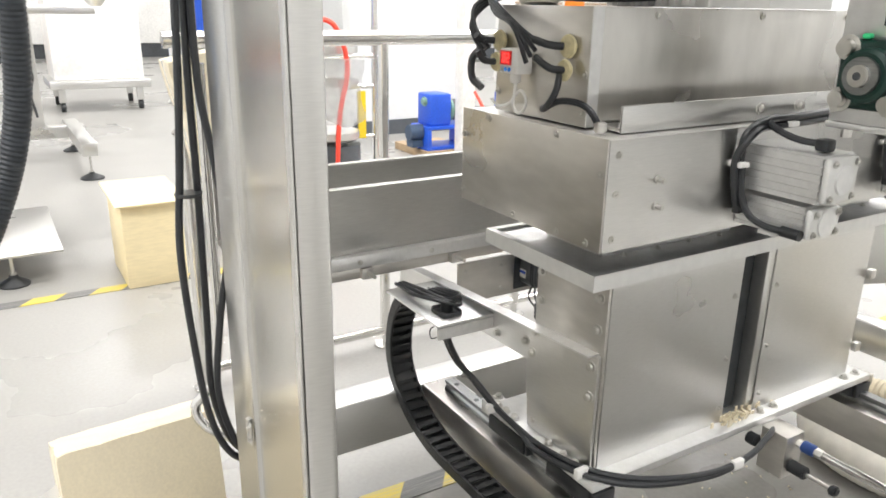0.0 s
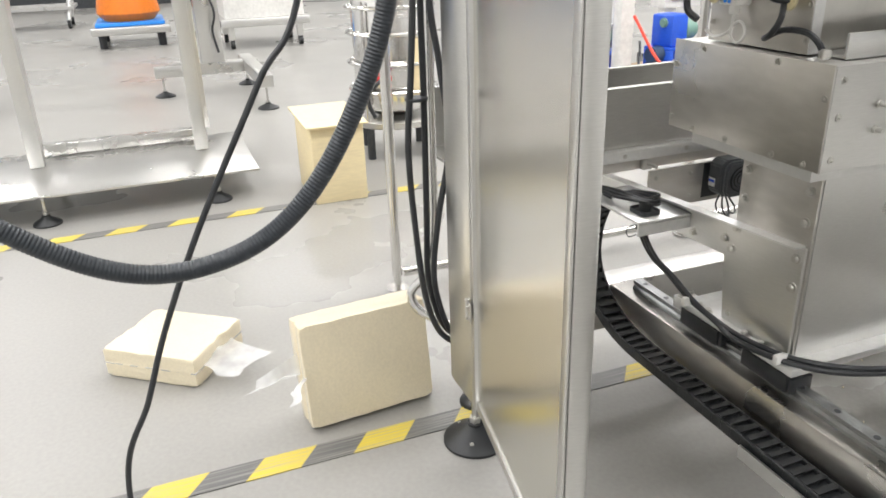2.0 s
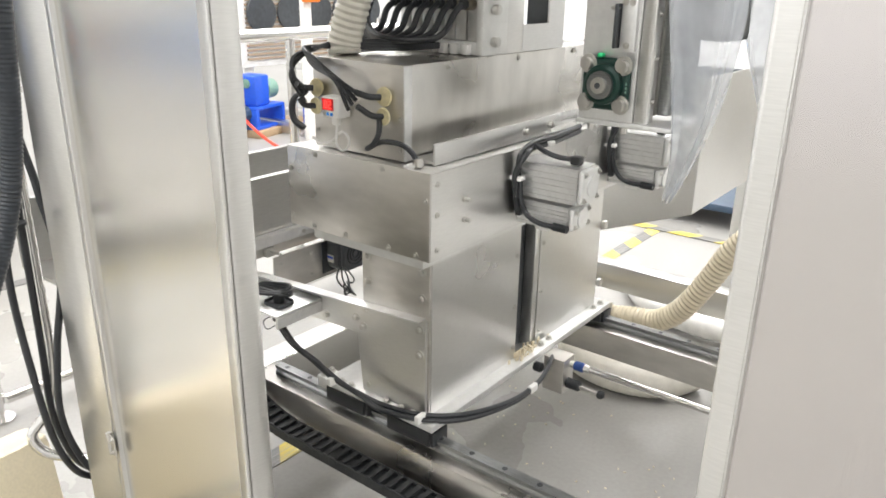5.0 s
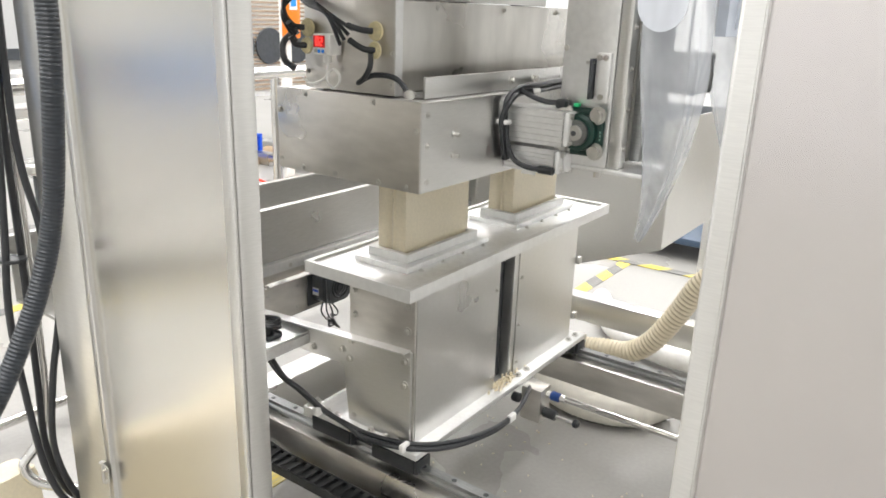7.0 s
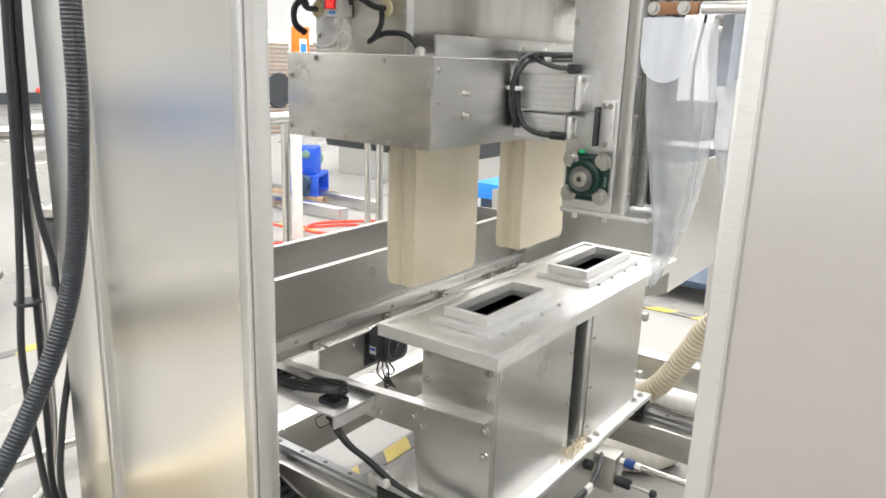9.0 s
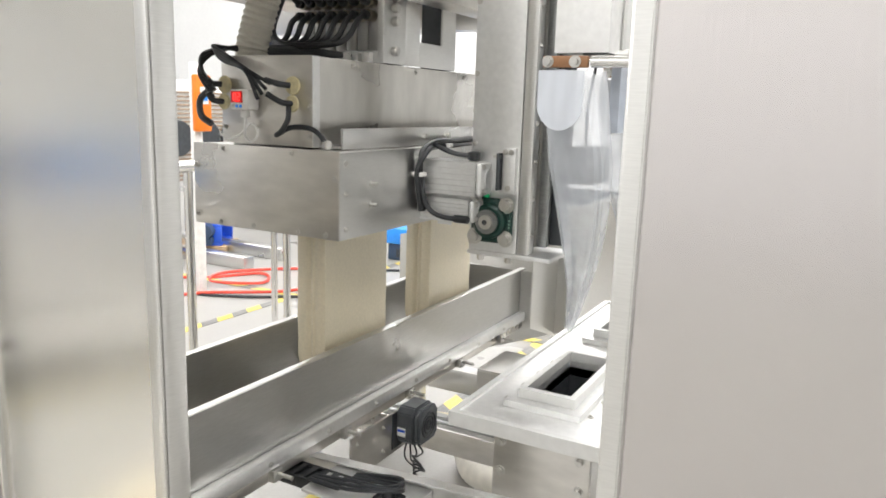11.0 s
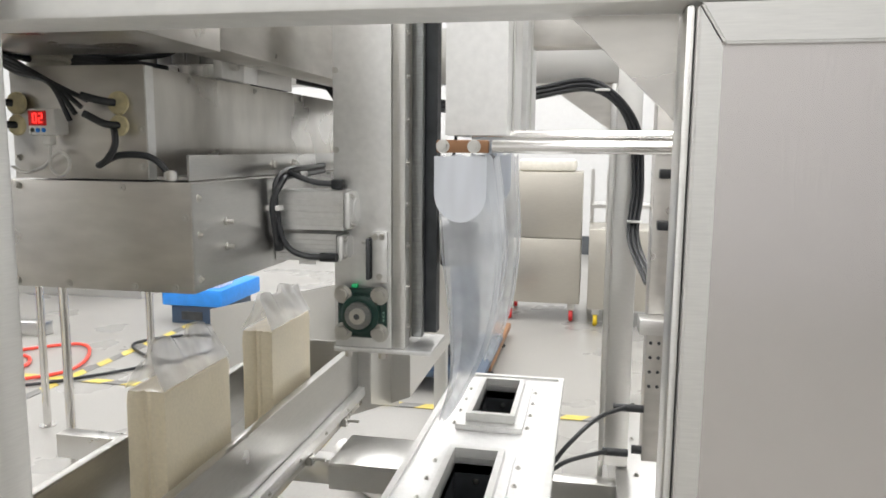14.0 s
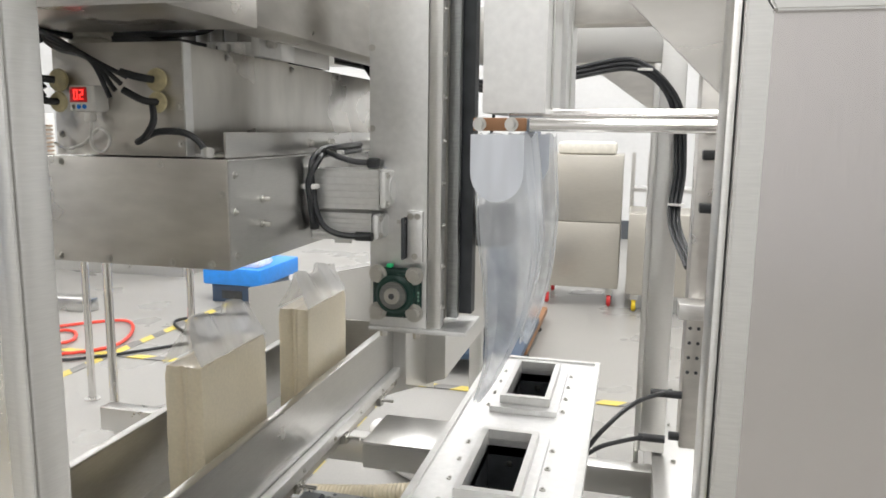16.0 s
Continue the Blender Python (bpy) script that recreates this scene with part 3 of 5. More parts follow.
    for k in range(2):
        o = 0.012 * k
        part("hanging_cable", bm_tube([(-0.335 + o, -0.09, 0.475), (-0.33 + o, -0.092, 0.455), (-0.295 + o, -0.09, 0.443 - 0.02), (-0.253 + o, -0.078, 0.398), (-0.205 + o, -0.062, 0.362), (-0.15 + o, -0.052, 0.346 - o / 3), (-0.085, -0.047 - o, 0.340 - o / 4), (-0.01, -0.024 - o, 0.337 - o / 3), (0.04, 0.018 - o, 0.334 - o / 2), (0.072, 0.085 - o, 0.327 - o / 2), (0.085, 0.19, 0.312 - o / 2), (0.078, 0.29, 0.306), (0.058, 0.37, 0.312), (0.04, 0.41, 0.306)], 0.0055, 8, 10), RUBBER, c, "pair of black pneumatic hoses tied together")
    part("tie_wire", bm_tube([(-0.345, -0.09, 0.475), (-0.37, -0.10, 0.458), (-0.35, -0.11, 0.448), (-0.33, -0.1, 0.46)], 0.0012, 6, 6), BLACK, tray)
    for p in ((-0.205, -0.064, 0.362), (-0.003, -0.028, 0.336), (0.084, 0.25, 0.309)):
        part("cable_tie", bm_box(p[0] - 0.004, p[0] + 0.007, p[1] - 0.016, p[1] + 0.010, p[2] - 0.010, p[2] + 0.008, 0.003), WHITE_P, c)
    # valve block on the east edge
    v = part("valve_block", bm_box(0.031, 0.085, 0.385, 0.437, 0.226, 0.3135, 0.003), STAINED, c, "steel valve block under the base plate")
    part("coupling", bm_cyl((0.0855, 0.420, 0.294), 0.008, 0.010, "x", 6), BOLT, v)
    part("blue_fitting", bm_cyl((0.0955, 0.420, 0.294), 0.0115, 0.024, "x", 14, bevel=0.002), surface("blue_fitting_plastic", (0.02, 0.06, 0.22), 0.35), v)
    part("rod_nut", bm_cyl((0.1195, 0.421, 0.294), 0.009, 0.014, "x", 6, bevel=0.001), BOLT, v)
    part("piston_rod", bm_cyl((0.1335, 0.422, 0.294), 0.0075, 0.90, "x", 16), CHROME, v, "polished piston rod")
    part("knob", bm_cyl((0.0855, 0.405, 0.252), 0.0125, 0.034, "x", 16, bevel=0.002), BLACK, v)
    part("stem", bm_cyl((0.1195, 0.406, 0.250), 0.004, 0.045, "x", 10), BOLT, v)
    part("stem_cap", bm_cyl((0.1645, 0.407, 0.249), 0.010, 0.014, "x", 16, bevel=0.003), BLACK, v)
    part("valve_bolt", bm_cyl((0.02, 0.365, 0.29), 0.012, 0.02, "x", 14, bevel=0.002), BLACK, v)
    grit = bmesh.new()
    rnd = random.Random(4)
    for k in range(90):
        gx, gy = rnd.gauss(0.006, 0.007), rnd.gauss(0.345, 0.028)
        bm_box(gx - 0.0012, gx + 0.0012, gy - 0.003, gy + 0.003, 0.3285 + rnd.random() * 0.012 * max(0, 1 - abs(gy - 0.345) * 25), 0.3308 + rnd.random() * 0.012, 0, grit)
    # trough
    tx0, tx1, ty0, ty1 = -0.750, -0.545, -0.40, 0.975
    tr = part("trough_wall", bm_box(tx1 - 0.003, tx1, ty0, ty1, 0.575, 0.706), TROUGH_STEEL, c, "long stainless product trough")
    part("trough_wall", bm_box(tx0, tx0 + 0.003, ty0, ty1, 0.575, 0.706), TROUGH_STEEL, c)
    part("trough_rim", bm_box(tx1 - 0.003, tx1 + 0.016, ty0, ty1, 0.7065, 0.710, 0.001), TROUGH_STEEL, tr)
    part("trough_rim", bm_box(tx0 - 0.016, tx0 + 0.003, ty0, ty1, 0.7065, 0.710, 0.001), TROUGH_STEEL, tr)
    part("trough_floor", bm_box(tx0, tx1, ty0, ty1, 0.568, 0.5745), TROUGH_STEEL, tr)
    part("trough_channel", bm_box(tx1 + 0.0005, tx1 + 0.022, ty0, ty1, 0.545, 0.572, 0.003), ALU, tr, "bright aluminium guide strip")
    part("trough_channel", bm_box(tx1 - 0.02, tx1 + 0.012, ty0, ty1, 0.52, 0.5445, 0.002), STAINED, tr)
    part("hopper_end", bm_prism([(0.03 - 0.54, 0.70), (0.03 - 0.54, 0.545), (-0.545 - 0.05, 0.49), (-0.80, 0.49), (-0.80, 0.70)], "y", 0.9755, 0.98), STEEL, c, "stainless outlet hood of the trough")
    hood = bm_prism([(0.98, 0.74), (1.30, 0.74), (1.30, 0.40), (0.98, 0.52)], "x", -0.512, -0.508)
    part("outlet_side", hood, STEEL, c)
    bolts(tr, BOLT_S, "+x", [(tx1 + 0.022, ty0 + 0.06 + 0.165 * k, 0.558) for k in range(8)])
    # hanger brackets below the trough, and the motor
    hb = part("hanger_plate", bm_box(-0.517, -0.511, 0.05, 0.335, 0.425, 0.5195, 0.001), STAINED, c)
    bolts(hb, BOLT_S, "+x", [(-0.511, yy, zz) for yy in (0.07, 0.165) for zz in (0.445, 0.50)])
    # no opening is cut; a dark patch paints the shade within it
    part("plate_cutout", bm_box(-0.5108, -0.5095, 0.200, 0.318, 0.435, 0.5185), DARK, hb, "square cut-out in the plate, its shade painted as a dark patch")
    part("cross_tray", bm_box(-0.50, -0.225, 0.60, 0.78, 0.50, 0.506, 0.001), STEEL, c)
    part("cross_tray_lip", bm_box(-0.50, -0.225, 0.60, 0.604, 0.44, 0.4995), STEEL, c)
    my, mz = 0.258, 0.488
    ch = [(-0.044, -0.030), (-0.030, -0.044), (0.030, -0.044), (0.044, -0.030), (0.044, 0.030), (0.030, 0.044), (-0.030, 0.044), (-0.044, 0.030)]
    m = part("motor", bm_prism([(my + p, mz + q) for p, q in ch], "x", -0.5093, -0.466, bevel=0.003), MOTOR, c, "charcoal geared motor with a slotted fan cover")
    part("fan_cover", bm_prism([(my + p * 0.95, mz + q * 0.95) for p, q in ch], "x", -0.4655, -0.451, bevel=0.004), MOTOR, m)
    for r in (0.010, 0.019, 0.028):
        part("fan_slot", bm_tube([(-0.4508, my + r * math.cos(2 * math.pi * k / 16), mz + r * math.sin(2 * math.pi * k / 16)) for k in range(17)], 0.0022, 3, 6), BLACK, m)
    part("motor_label", bm_box(-0.505, -0.484, my - 0.0452, my - 0.0442, mz - 0.022, mz - 0.002), WHITE_P, m, "white rating label with a blue band")
    part("label_band", bm_box(-0.504, -0.485, my - 0.0458, my - 0.0453, mz - 0.012, mz - 0.006), BLUE, m)
    for k in range(4):
        part("motor_cable", bm_tube([(-0.50 + 0.008 * k, my - 0.01, mz - 0.045), (-0.50 + 0.01 * k, my - 0.02 + 0.01 * k, mz - 0.075), (-0.50, my + 0.012 * k, mz - 0.105), (-0.47 - 0.01 * k, my + 0.015, mz - 0.125 + 0.01 * k), (-0.455, my - 0.015, mz - 0.10), (-0.475, my - 0.02, mz - 0.085 - 0.01 * k), (-0.485 + 0.006 * k, my, mz - 0.14)], 0.0022, 6, 8), RUBBER, m)
    for k, (yy, zz) in enumerate(((-0.30, 0.535), (-0.16, 0.535), (0.05, 0.535), (0.30, 0.535), (0.55, 0.535), (0.80, 0.535))):
        pin = part("adjuster", bm_cyl((tx1 + 0.0125, yy, zz), 0.004, 0.045, "x", 10), BOLT, tr)
        part("adjuster_block", bm_box(tx1 + 0.0125, tx1 + 0.026, yy - 0.012, yy + 0.012, 0.521, 0.5435, 0.001), BOLT, pin)
    tagged(part("spilled_grain", grit, RICE, c, "spilled rice grains"), kind="stuff")
    return c


# ---- head that lifts the bricks, at its lowest place ----
def head():
    h = thing("press_head", "stainless vacuum press head with air cylinders and black cables", "press head")
    lo = part("lower_housing", bm_box(-0.240, 0.0845, -0.1165, 0.80, 0.8455, 0.849, 0.001), STEEL, h, "brushed steel lower housing")
    part("east_cover", bm_box(0.085, 0.0875, -0.1160, 0.80, 0.703, 0.849), STEEL_H, lo)
    part("west_cover", bm_box(-0.243, -0.2405, -0.1160, 0.80, 0.703, 0.849), STEEL_H, lo)
    part("front_cover", bm_box(-0.243, 0.0875, -0.1195, -0.1165, 0.703, 0.851, 0.001), STAINED, lo, "screwed front cover plate")
    part("rear_cover", bm_box(-0.243, 0.0875, 0.8005, 0.8035, 0.703, 0.849), STEEL, lo)
    # underside coloured near-black, painting in the shade below the head
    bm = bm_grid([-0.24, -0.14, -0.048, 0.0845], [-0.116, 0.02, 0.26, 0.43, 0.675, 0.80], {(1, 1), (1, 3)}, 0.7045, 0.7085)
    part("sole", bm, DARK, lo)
    bolts(lo, BOLT_S, "-y", [(0.079, -0.1195, 0.805), (-0.012, -0.1195, 0.843), (-0.17, -0.1195, 0.843), (-0.236, -0.1195, 0.81), (-0.236, -0.1195, 0.72), (-0.18, -0.1195, 0.71), (-0.10, -0.1195, 0.71), (0.0, -0.1195, 0.71), (0.06, -0.1195, 0.71)])
    for z in (0.792, 0.756):
        s = part("clamp_screw", bm_cyl((0.088, -0.028, z), 0.0055, 0.004, "x", 12), BOLT, lo)
        part("screw_end", bm_cyl((0.092, -0.028, z), 0.0035, 0.010, "x", 10), BOLT, s)
    bolts(lo, BOLT_S, "+x", [(0.0875, -0.10, z) for z in (0.72, 0.78, 0.83)])
    up = part("upper_housing", bm_box(-0.200, 0.005, -0.0855, 0.78, 0.8520, 1.005, 0.001), STREAKED, h, "brushed steel upper housing")
    part("upper_front", bm_box(-0.200, 0.007, -0.0885, -0.086, 0.8520, 1.006, 0.0008), STAINED, up, "stained front plate with sockets")
    part("corner_strip", bm_box(0.0075, 0.0095, -0.0885, -0.07, 0.852, 1.005), ALU, up)
    bolts(up, BOLT_S, "-y", [(0.001, -0.0885, 0.92), (0.001, -0.0885, 0.87), (-0.193, -0.0885, 0.88)])
    bolts(up, BOLT_S, "+x", [(0.006, y, 0.996) for y in (0.03, 0.25, 0.47)])
    fl = part("clamp_strip", bm_box(0.056, 0.0605, -0.073, 0.78, 0.8505, 0.886, 0.001), STEEL_H, h, "screwed steel clamping strip")
    part("strip_foot", bm_box(0.0095, 0.0555, -0.07, 0.78, 0.8515, 0.856), STEEL_H, fl)
    bolts(fl, BOLT_M, "+x", [(0.0605, y, 0.868) for y in (0.20, 0.29, 0.52, 0.66)])
    # air cylinders at both ends
    for y in (0.14, 0.52):
        cyl = thing_part("air_cylinder", h, "ribbed aluminium air cylinders with black hoses")
        for z0, z1, ln in ((0.764, 0.828, 0.118), (0.712, 0.757, 0.105)):
            n, out = 6, []
            for k in range(n):
                za, zb = z0 + (z1 - z0) * k / n, z0 + (z1 - z0) * (k + 1) / n
                out += [(y, za), (y, za + (zb - za) * 0.62), (y + 0.003, za + (zb - za) * 0.68), (y + 0.003, zb - 0.0005)]
            out += [(y, z1), (y + 0.068, z1), (y + 0.068, z0)]
            b = part("cylinder_body", bm_prism(out, "x", 0.0885, 0.0885 + ln), ALU, cyl)
            part("end_cap", bm_box(0.0887 + ln, 0.0887 + ln + 0.012, y, y + 0.066, z0 + 0.001, z1 - 0.001, 0.006), ALU_W, b)
            part("end_boss", bm_cyl((0.1 + ln, y + 0.034, (z0 + z1) / 2), 0.02, 0.003, "x", 24, bevel=0.001), ALU, b)
            bolts(b, BOLT_S, "+x", [(0.1007 + ln, y + a, z) for a in (0.009, 0.057) for z in (z0 + 0.009, z1 - 0.009)])
        part("name_plate", bm_box(0.13, 0.16, y - 0.0014, y - 0.0006, 0.7065, 0.712), WHITE_P, cyl)
        part("fitting", bm_box(0.178, 0.198, y + 0.02, y + 0.04, 0.829, 0.846, 0.004), BLACK, cyl)
        part("elbow", bm_box(0.092, 0.104, y - 0.016, y - 0.001, 0.728, 0.745, 0.003), BLACK, cyl)
        for k in range(2):
            o = 0.010 * k
            part("air_hose", bm_tube([(0.098, y - 0.009 - o / 2, 0.74), (0.098, y - 0.014 - o, 0.775), (0.097, y - 0.016 - o, 0.81), (0.098 + o, y - 0.012, 0.842), (0.105, y + 0.02, 0.860 - o), (0.11, y + 0.08, 0.862 - o), (0.10, y + 0.20, 0.864 - o)], 0.0055, 8, 8), RUBBER, cyl)
        part("air_hose", bm_tube([(0.099, y - 0.012, 0.80), (0.104, y - 0.016, 0.765), (0.118, y - 0.015, 0.735), (0.145, y - 0.012, 0.722), (0.185, y - 0.006, 0.720)], 0.005, 8, 8), RUBBER, cyl)
        part("hose_tip", bm_cyl((0.17, y - 0.007, 0.720), 0.0075, 0.028, "x", 12), BLACK, cyl)
        part("air_hose", bm_tube([(0.108, y + 0.02, 0.856), (0.13, y + 0.015, 0.848), (0.155, y + 0.022, 0.84), (0.18, y + 0.03, 0.838)], 0.005, 8, 8), RUBBER, cyl)
        for p in ((0.097, y - 0.022, 0.80), (0.108, y + 0.06, 0.853)):
            part("cable_tie", bm_box(p[0] - 0.012, p[0] + 0.012, p[1] - 0.006, p[1] + 0.012, p[2] - 0.004, p[2] + 0.004, 0.002), WHITE_P, cyl)
    # pressure display
    sw = thing_part("pressure_switch", h, "white digital pressure switch with a red display")
    part("switch_body", bm_box(-0.150, -0.108, -0.1175, -0.089, 0.912, 0.947, 0.003), WHITE_P, sw)
    win = part("display_window", bm_box(-0.147, -0.120, -0.1192, -0.1178, 0.924, 0.944, 0.0005), LED_BACK, sw)
    for k, bars in enumerate(((1, 1, 1, 0, 1, 1, 1), (1, 0, 1, 1, 1, 0, 1))):
        ox, oz, w, hh = -0.140 + 0.009 * k, 0.9275, 0.006, 0.013
        seg = [(ox, ox + w, oz + hh - 0.0012, oz + hh), (ox, ox + 0.0012, oz + hh / 2, oz + hh), (ox + w - 0.0012, ox + w, oz + hh / 2, oz + hh), (ox, ox + w, oz + hh / 2 - 0.0006, oz + hh / 2 + 0.0006), (ox, ox + 0.0012, oz, oz + hh / 2), (ox + w - 0.0012, ox + w, oz, oz + hh / 2), (ox, ox + w, oz, oz + 0.0012)]
        bm = bmesh.new()
        for on, (a, b, c0, d) in zip(bars, seg):
            if on:
                bm_box(a, b, -0.1198, -0.1193, c0, d, 0, bm)
        part("digit", bm, LED_RED, win)
    for k in range(3):
        part("button", bm_cyl((-0.143 + 0.009 * k, -0.1175, 0.918), 0.003, 0.0016, "y", 12), BLUE_T if k else WHITE_P, sw, at=pose(0, -0.0016, 0))
    part("switch_tail", bm_box(-0.135, -0.122, -0.11, -0.097, 0.898, 0.9118, 0.003), WHITE_P, sw)
    part("switch_lead", bm_tube([(-0.128, -0.103, 0.90), (-0.128, -0.105, 0.882), (-0.125, -0.108, 0.866), (-0.112, -0.108, 0.857), (-0.099, -0.107, 0.866), (-0.099, -0.106, 0.880), (-0.112, -0.105, 0.889), (-0.127, -0.103, 0.882), (-0.145, -0.10, 0.868), (-0.175, -0.098, 0.860), (-0.195, -0.098, 0.868)], 0.0022, 8, 8), WHITE_P, sw)
    # sockets with glue collars, and cables into them
    for k, (x, z) in enumerate(((-0.185, 0.955), (-0.028, 0.955))):
        s = thing_part("cable_socket", h, "black plug in a glued socket collar")
        part("glue_collar", bm_lathe([(0.015, 0), (0.016, 0.003), (0.012, 0.008), (0.009, 0.009)], (x, -0.0887, z), "y", 20), TAN, s, at=Matrix.Translation((0, -0.009, 0)))
        part("glue_collar", bm_lathe([(0.013, 0), (0.0145, 0.003), (0.010, 0.008), (0.008, 0.009)], (x + 0.006, -0.0887, z - 0.03), "y", 20), TAN, s, at=Matrix.Translation((0, -0.009, 0)))
        part("plug", bm_tube([(x, -0.095, z), (x - 0.01, -0.112, z + 0.002), (x - 0.03 + 0.02 * (1 - k), -0.122, z + 0.008)], 0.0052, 5, 12), BLACK, s)
        part("plug", bm_tube([(x + 0.006, -0.095, z - 0.03), (x - 0.006, -0.11, z - 0.028), (x - 0.03 + 0.02 * (1 - k), -0.118, z - 0.015)], 0.005, 5, 12), BLACK, s)
    wires = thing_part("cable_loom", h, "loom of black control cables")
    for k in range(4):
        o = 0.009 * k
        part("cable", bm_tube([(-0.055 - o, -0.122, 0.957 - o), (-0.10, -0.125 - o / 3, 0.978), (-0.16, -0.122, 1.008 - o / 2), (-0.20, -0.105 + o / 3, 1.022 - o / 3), (-0.195, -0.03, 1.018 + o / 3), (-0.12, 0.05, 1.015 + o / 2), (-0.06, 0.14, 1.02)], 0.0034, 8, 8), RUBBER, wires)
    for k in range(3):
        o = 0.008 * k
        part("cable", bm_tube([(-0.19, -0.118, 0.955 - 1.5 * o), (-0.205 - o / 2, -0.128, 0.975), (-0.213, -0.12 + o, 1.005), (-0.20, -0.08 + o, 1.022)], 0.0038, 8, 8), RUBBER, wires)
    part("cable", bm_tube([(-0.03, -0.105, 0.925), (-0.02, -0.118, 0.90), (-0.03, -0.122, 0.88), (-0.045, -0.118, 0.872), (-0.02, -0.112, 0.885), (0.015, -0.105, 0.885), (0.035, -0.10, 0.873), (0.045, -0.095, 0.853)], 0.0046, 8, 8), RUBBER, wires)
    part("gland", bm_cyl((0.045, -0.095, 0.8515), 0.009, 0.014, "z", 12, bevel=0.002), BOLT, wires)
    part("hook_cable", bm_tube([(-0.205, -0.10, 0.95), (-0.225, -0.115, 0.93), (-0.22, -0.12, 0.90), (-0.20, -0.115, 0.885)], 0.006, 8, 8), RUBBER, wires)
    # valve manifold and hanger bracket on top
    man = thing_part("valve_manifold", h, "valve manifold bristling with black air hoses")
    part("manifold_block", bm_box(-0.190, -0.004, 0.125, 0.20, 1.0065, 1.03, 0.003), ALU_W, man)
    part("end_plate", bm_box(-0.0035, 0.012, 0.12, 0.20, 1.0065, 1.14, 0.003), ALU_W, man)
    for z in (1.03, 1.085, 1.11, 1.13):
        part("end_fitting", bm_cyl((0.0125, 0.15, z), 0.009, 0.014, "x", 12, bevel=0.002), BOLT, man)
    for k in range(7):
        x = -0.187 + 0.0262 * k
        val = part("valve", bm_box(x, x + 0.0235, 0.13, 0.195, 1.0305, 1.138, 0.002), STEEL, man)
        part("valve_lamp", bm_box(x + 0.005, x + 0.0125, 0.1275, 0.1295, 1.012, 1.020), LED_GREEN, val)
        part("lamp_block", bm_box(x + 0.003, x + 0.0155, 0.110, 0.1245, 1.0075, 1.026, 0.002), WHITE_P, val)
        for row, z in enumerate((1.094, 1.119)):
            part("push_fitting", bm_cyl((x + 0.011, 0.108, z), 0.0108, 0.0215, "y", 14, bevel=0.002), BRASS, val)
            part("collar", bm_cyl((x + 0.011, 0.096, z), 0.0088, 0.012, "y", 12, bevel=0.001), BLACK, val)
            j = 0.007 * k
            if row == 0:
                way = [(x + 0.011, 0.097, z), (x + 0.010, 0.078, z - 0.014), (x + 0.004, 0.066 - j / 4, z - 0.046), (x - 0.030, 0.056 - j / 3, 1.026 + j / 5), (-0.178 + j / 2, 0.052 - j / 3, 1.022 + j / 3), (-0.222 + j / 3, 0.060, 1.050 + j / 4), (-0.228 + j / 2, 0.075, 1.105), (-0.208 + j / 2, 0.088, 1.16), (-0.17 + j / 3, 0.10, 1.215), (-0.13 + j / 3, 0.11, 1.27)]
            else:
                way = [(x + 0.011, 0.097, z), (x + 0.008, 0.080, z + 0.012), (x - 0.004, 0.068, z + 0.036), (x * 0.8 - 0.046, 0.068, z + 0.062), (x * 0.45 - 0.098, 0.082, z + 0.092), (x * 0.2 - 0.118, 0.10, z + 0.15)]
                part("elbow_sleeve", bm_tube([(x + 0.011, 0.092, z + 0.006), (x + 0.006, 0.080, z + 0.014), (x - 0.012, 0.068, z + 0.031)], 0.0072, 4, 10), BLACK, val)
            part("air_hose", bm_tube(way, 0.0058, 7, 8), RUBBER, val)
    part("hanger_bracket", bm_box(-0.075, 0.0053, 0.202, 0.206, 1.0065, 1.20, 0.001), STEEL, h, "steel hanger bracket with a slot")
    side = bm_box(0.0055, 0.0095, 0.190, 0.257, 1.0065, 1.20, 0.0008)
    for box in ((0.257, 0.351, 1.0065, 1.056), (0.257, 0.351, 1.168, 1.20), (0.351, 0.412, 1.0065, 1.20)):
        bm_box(0.0056, 0.0094, *box, 0, side)
    part("bracket_side", side, STEEL, h, "steel side plate with an upright slot")
    # dark sheet added behind the slot as the shade seen through it
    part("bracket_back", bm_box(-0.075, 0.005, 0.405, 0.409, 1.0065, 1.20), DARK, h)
    part("suction_hose", bm_tube([(-0.190, -0.02, 1.0065), (-0.190, -0.018, 1.03), (-0.168, -0.01, 1.11), (-0.140, 0.0, 1.20), (-0.11, 0.01, 1.30)], 0.028, 12, 16, 0.003, 0.012), LIGHTHOSE, h, "ribbed pale suction hose")
    return h


def thing_part(name, parent, label):
    ob = new(name)
    ob.empty_display_size = 0.03
    ob.parent = parent
    ob["label"] = label
    return ob


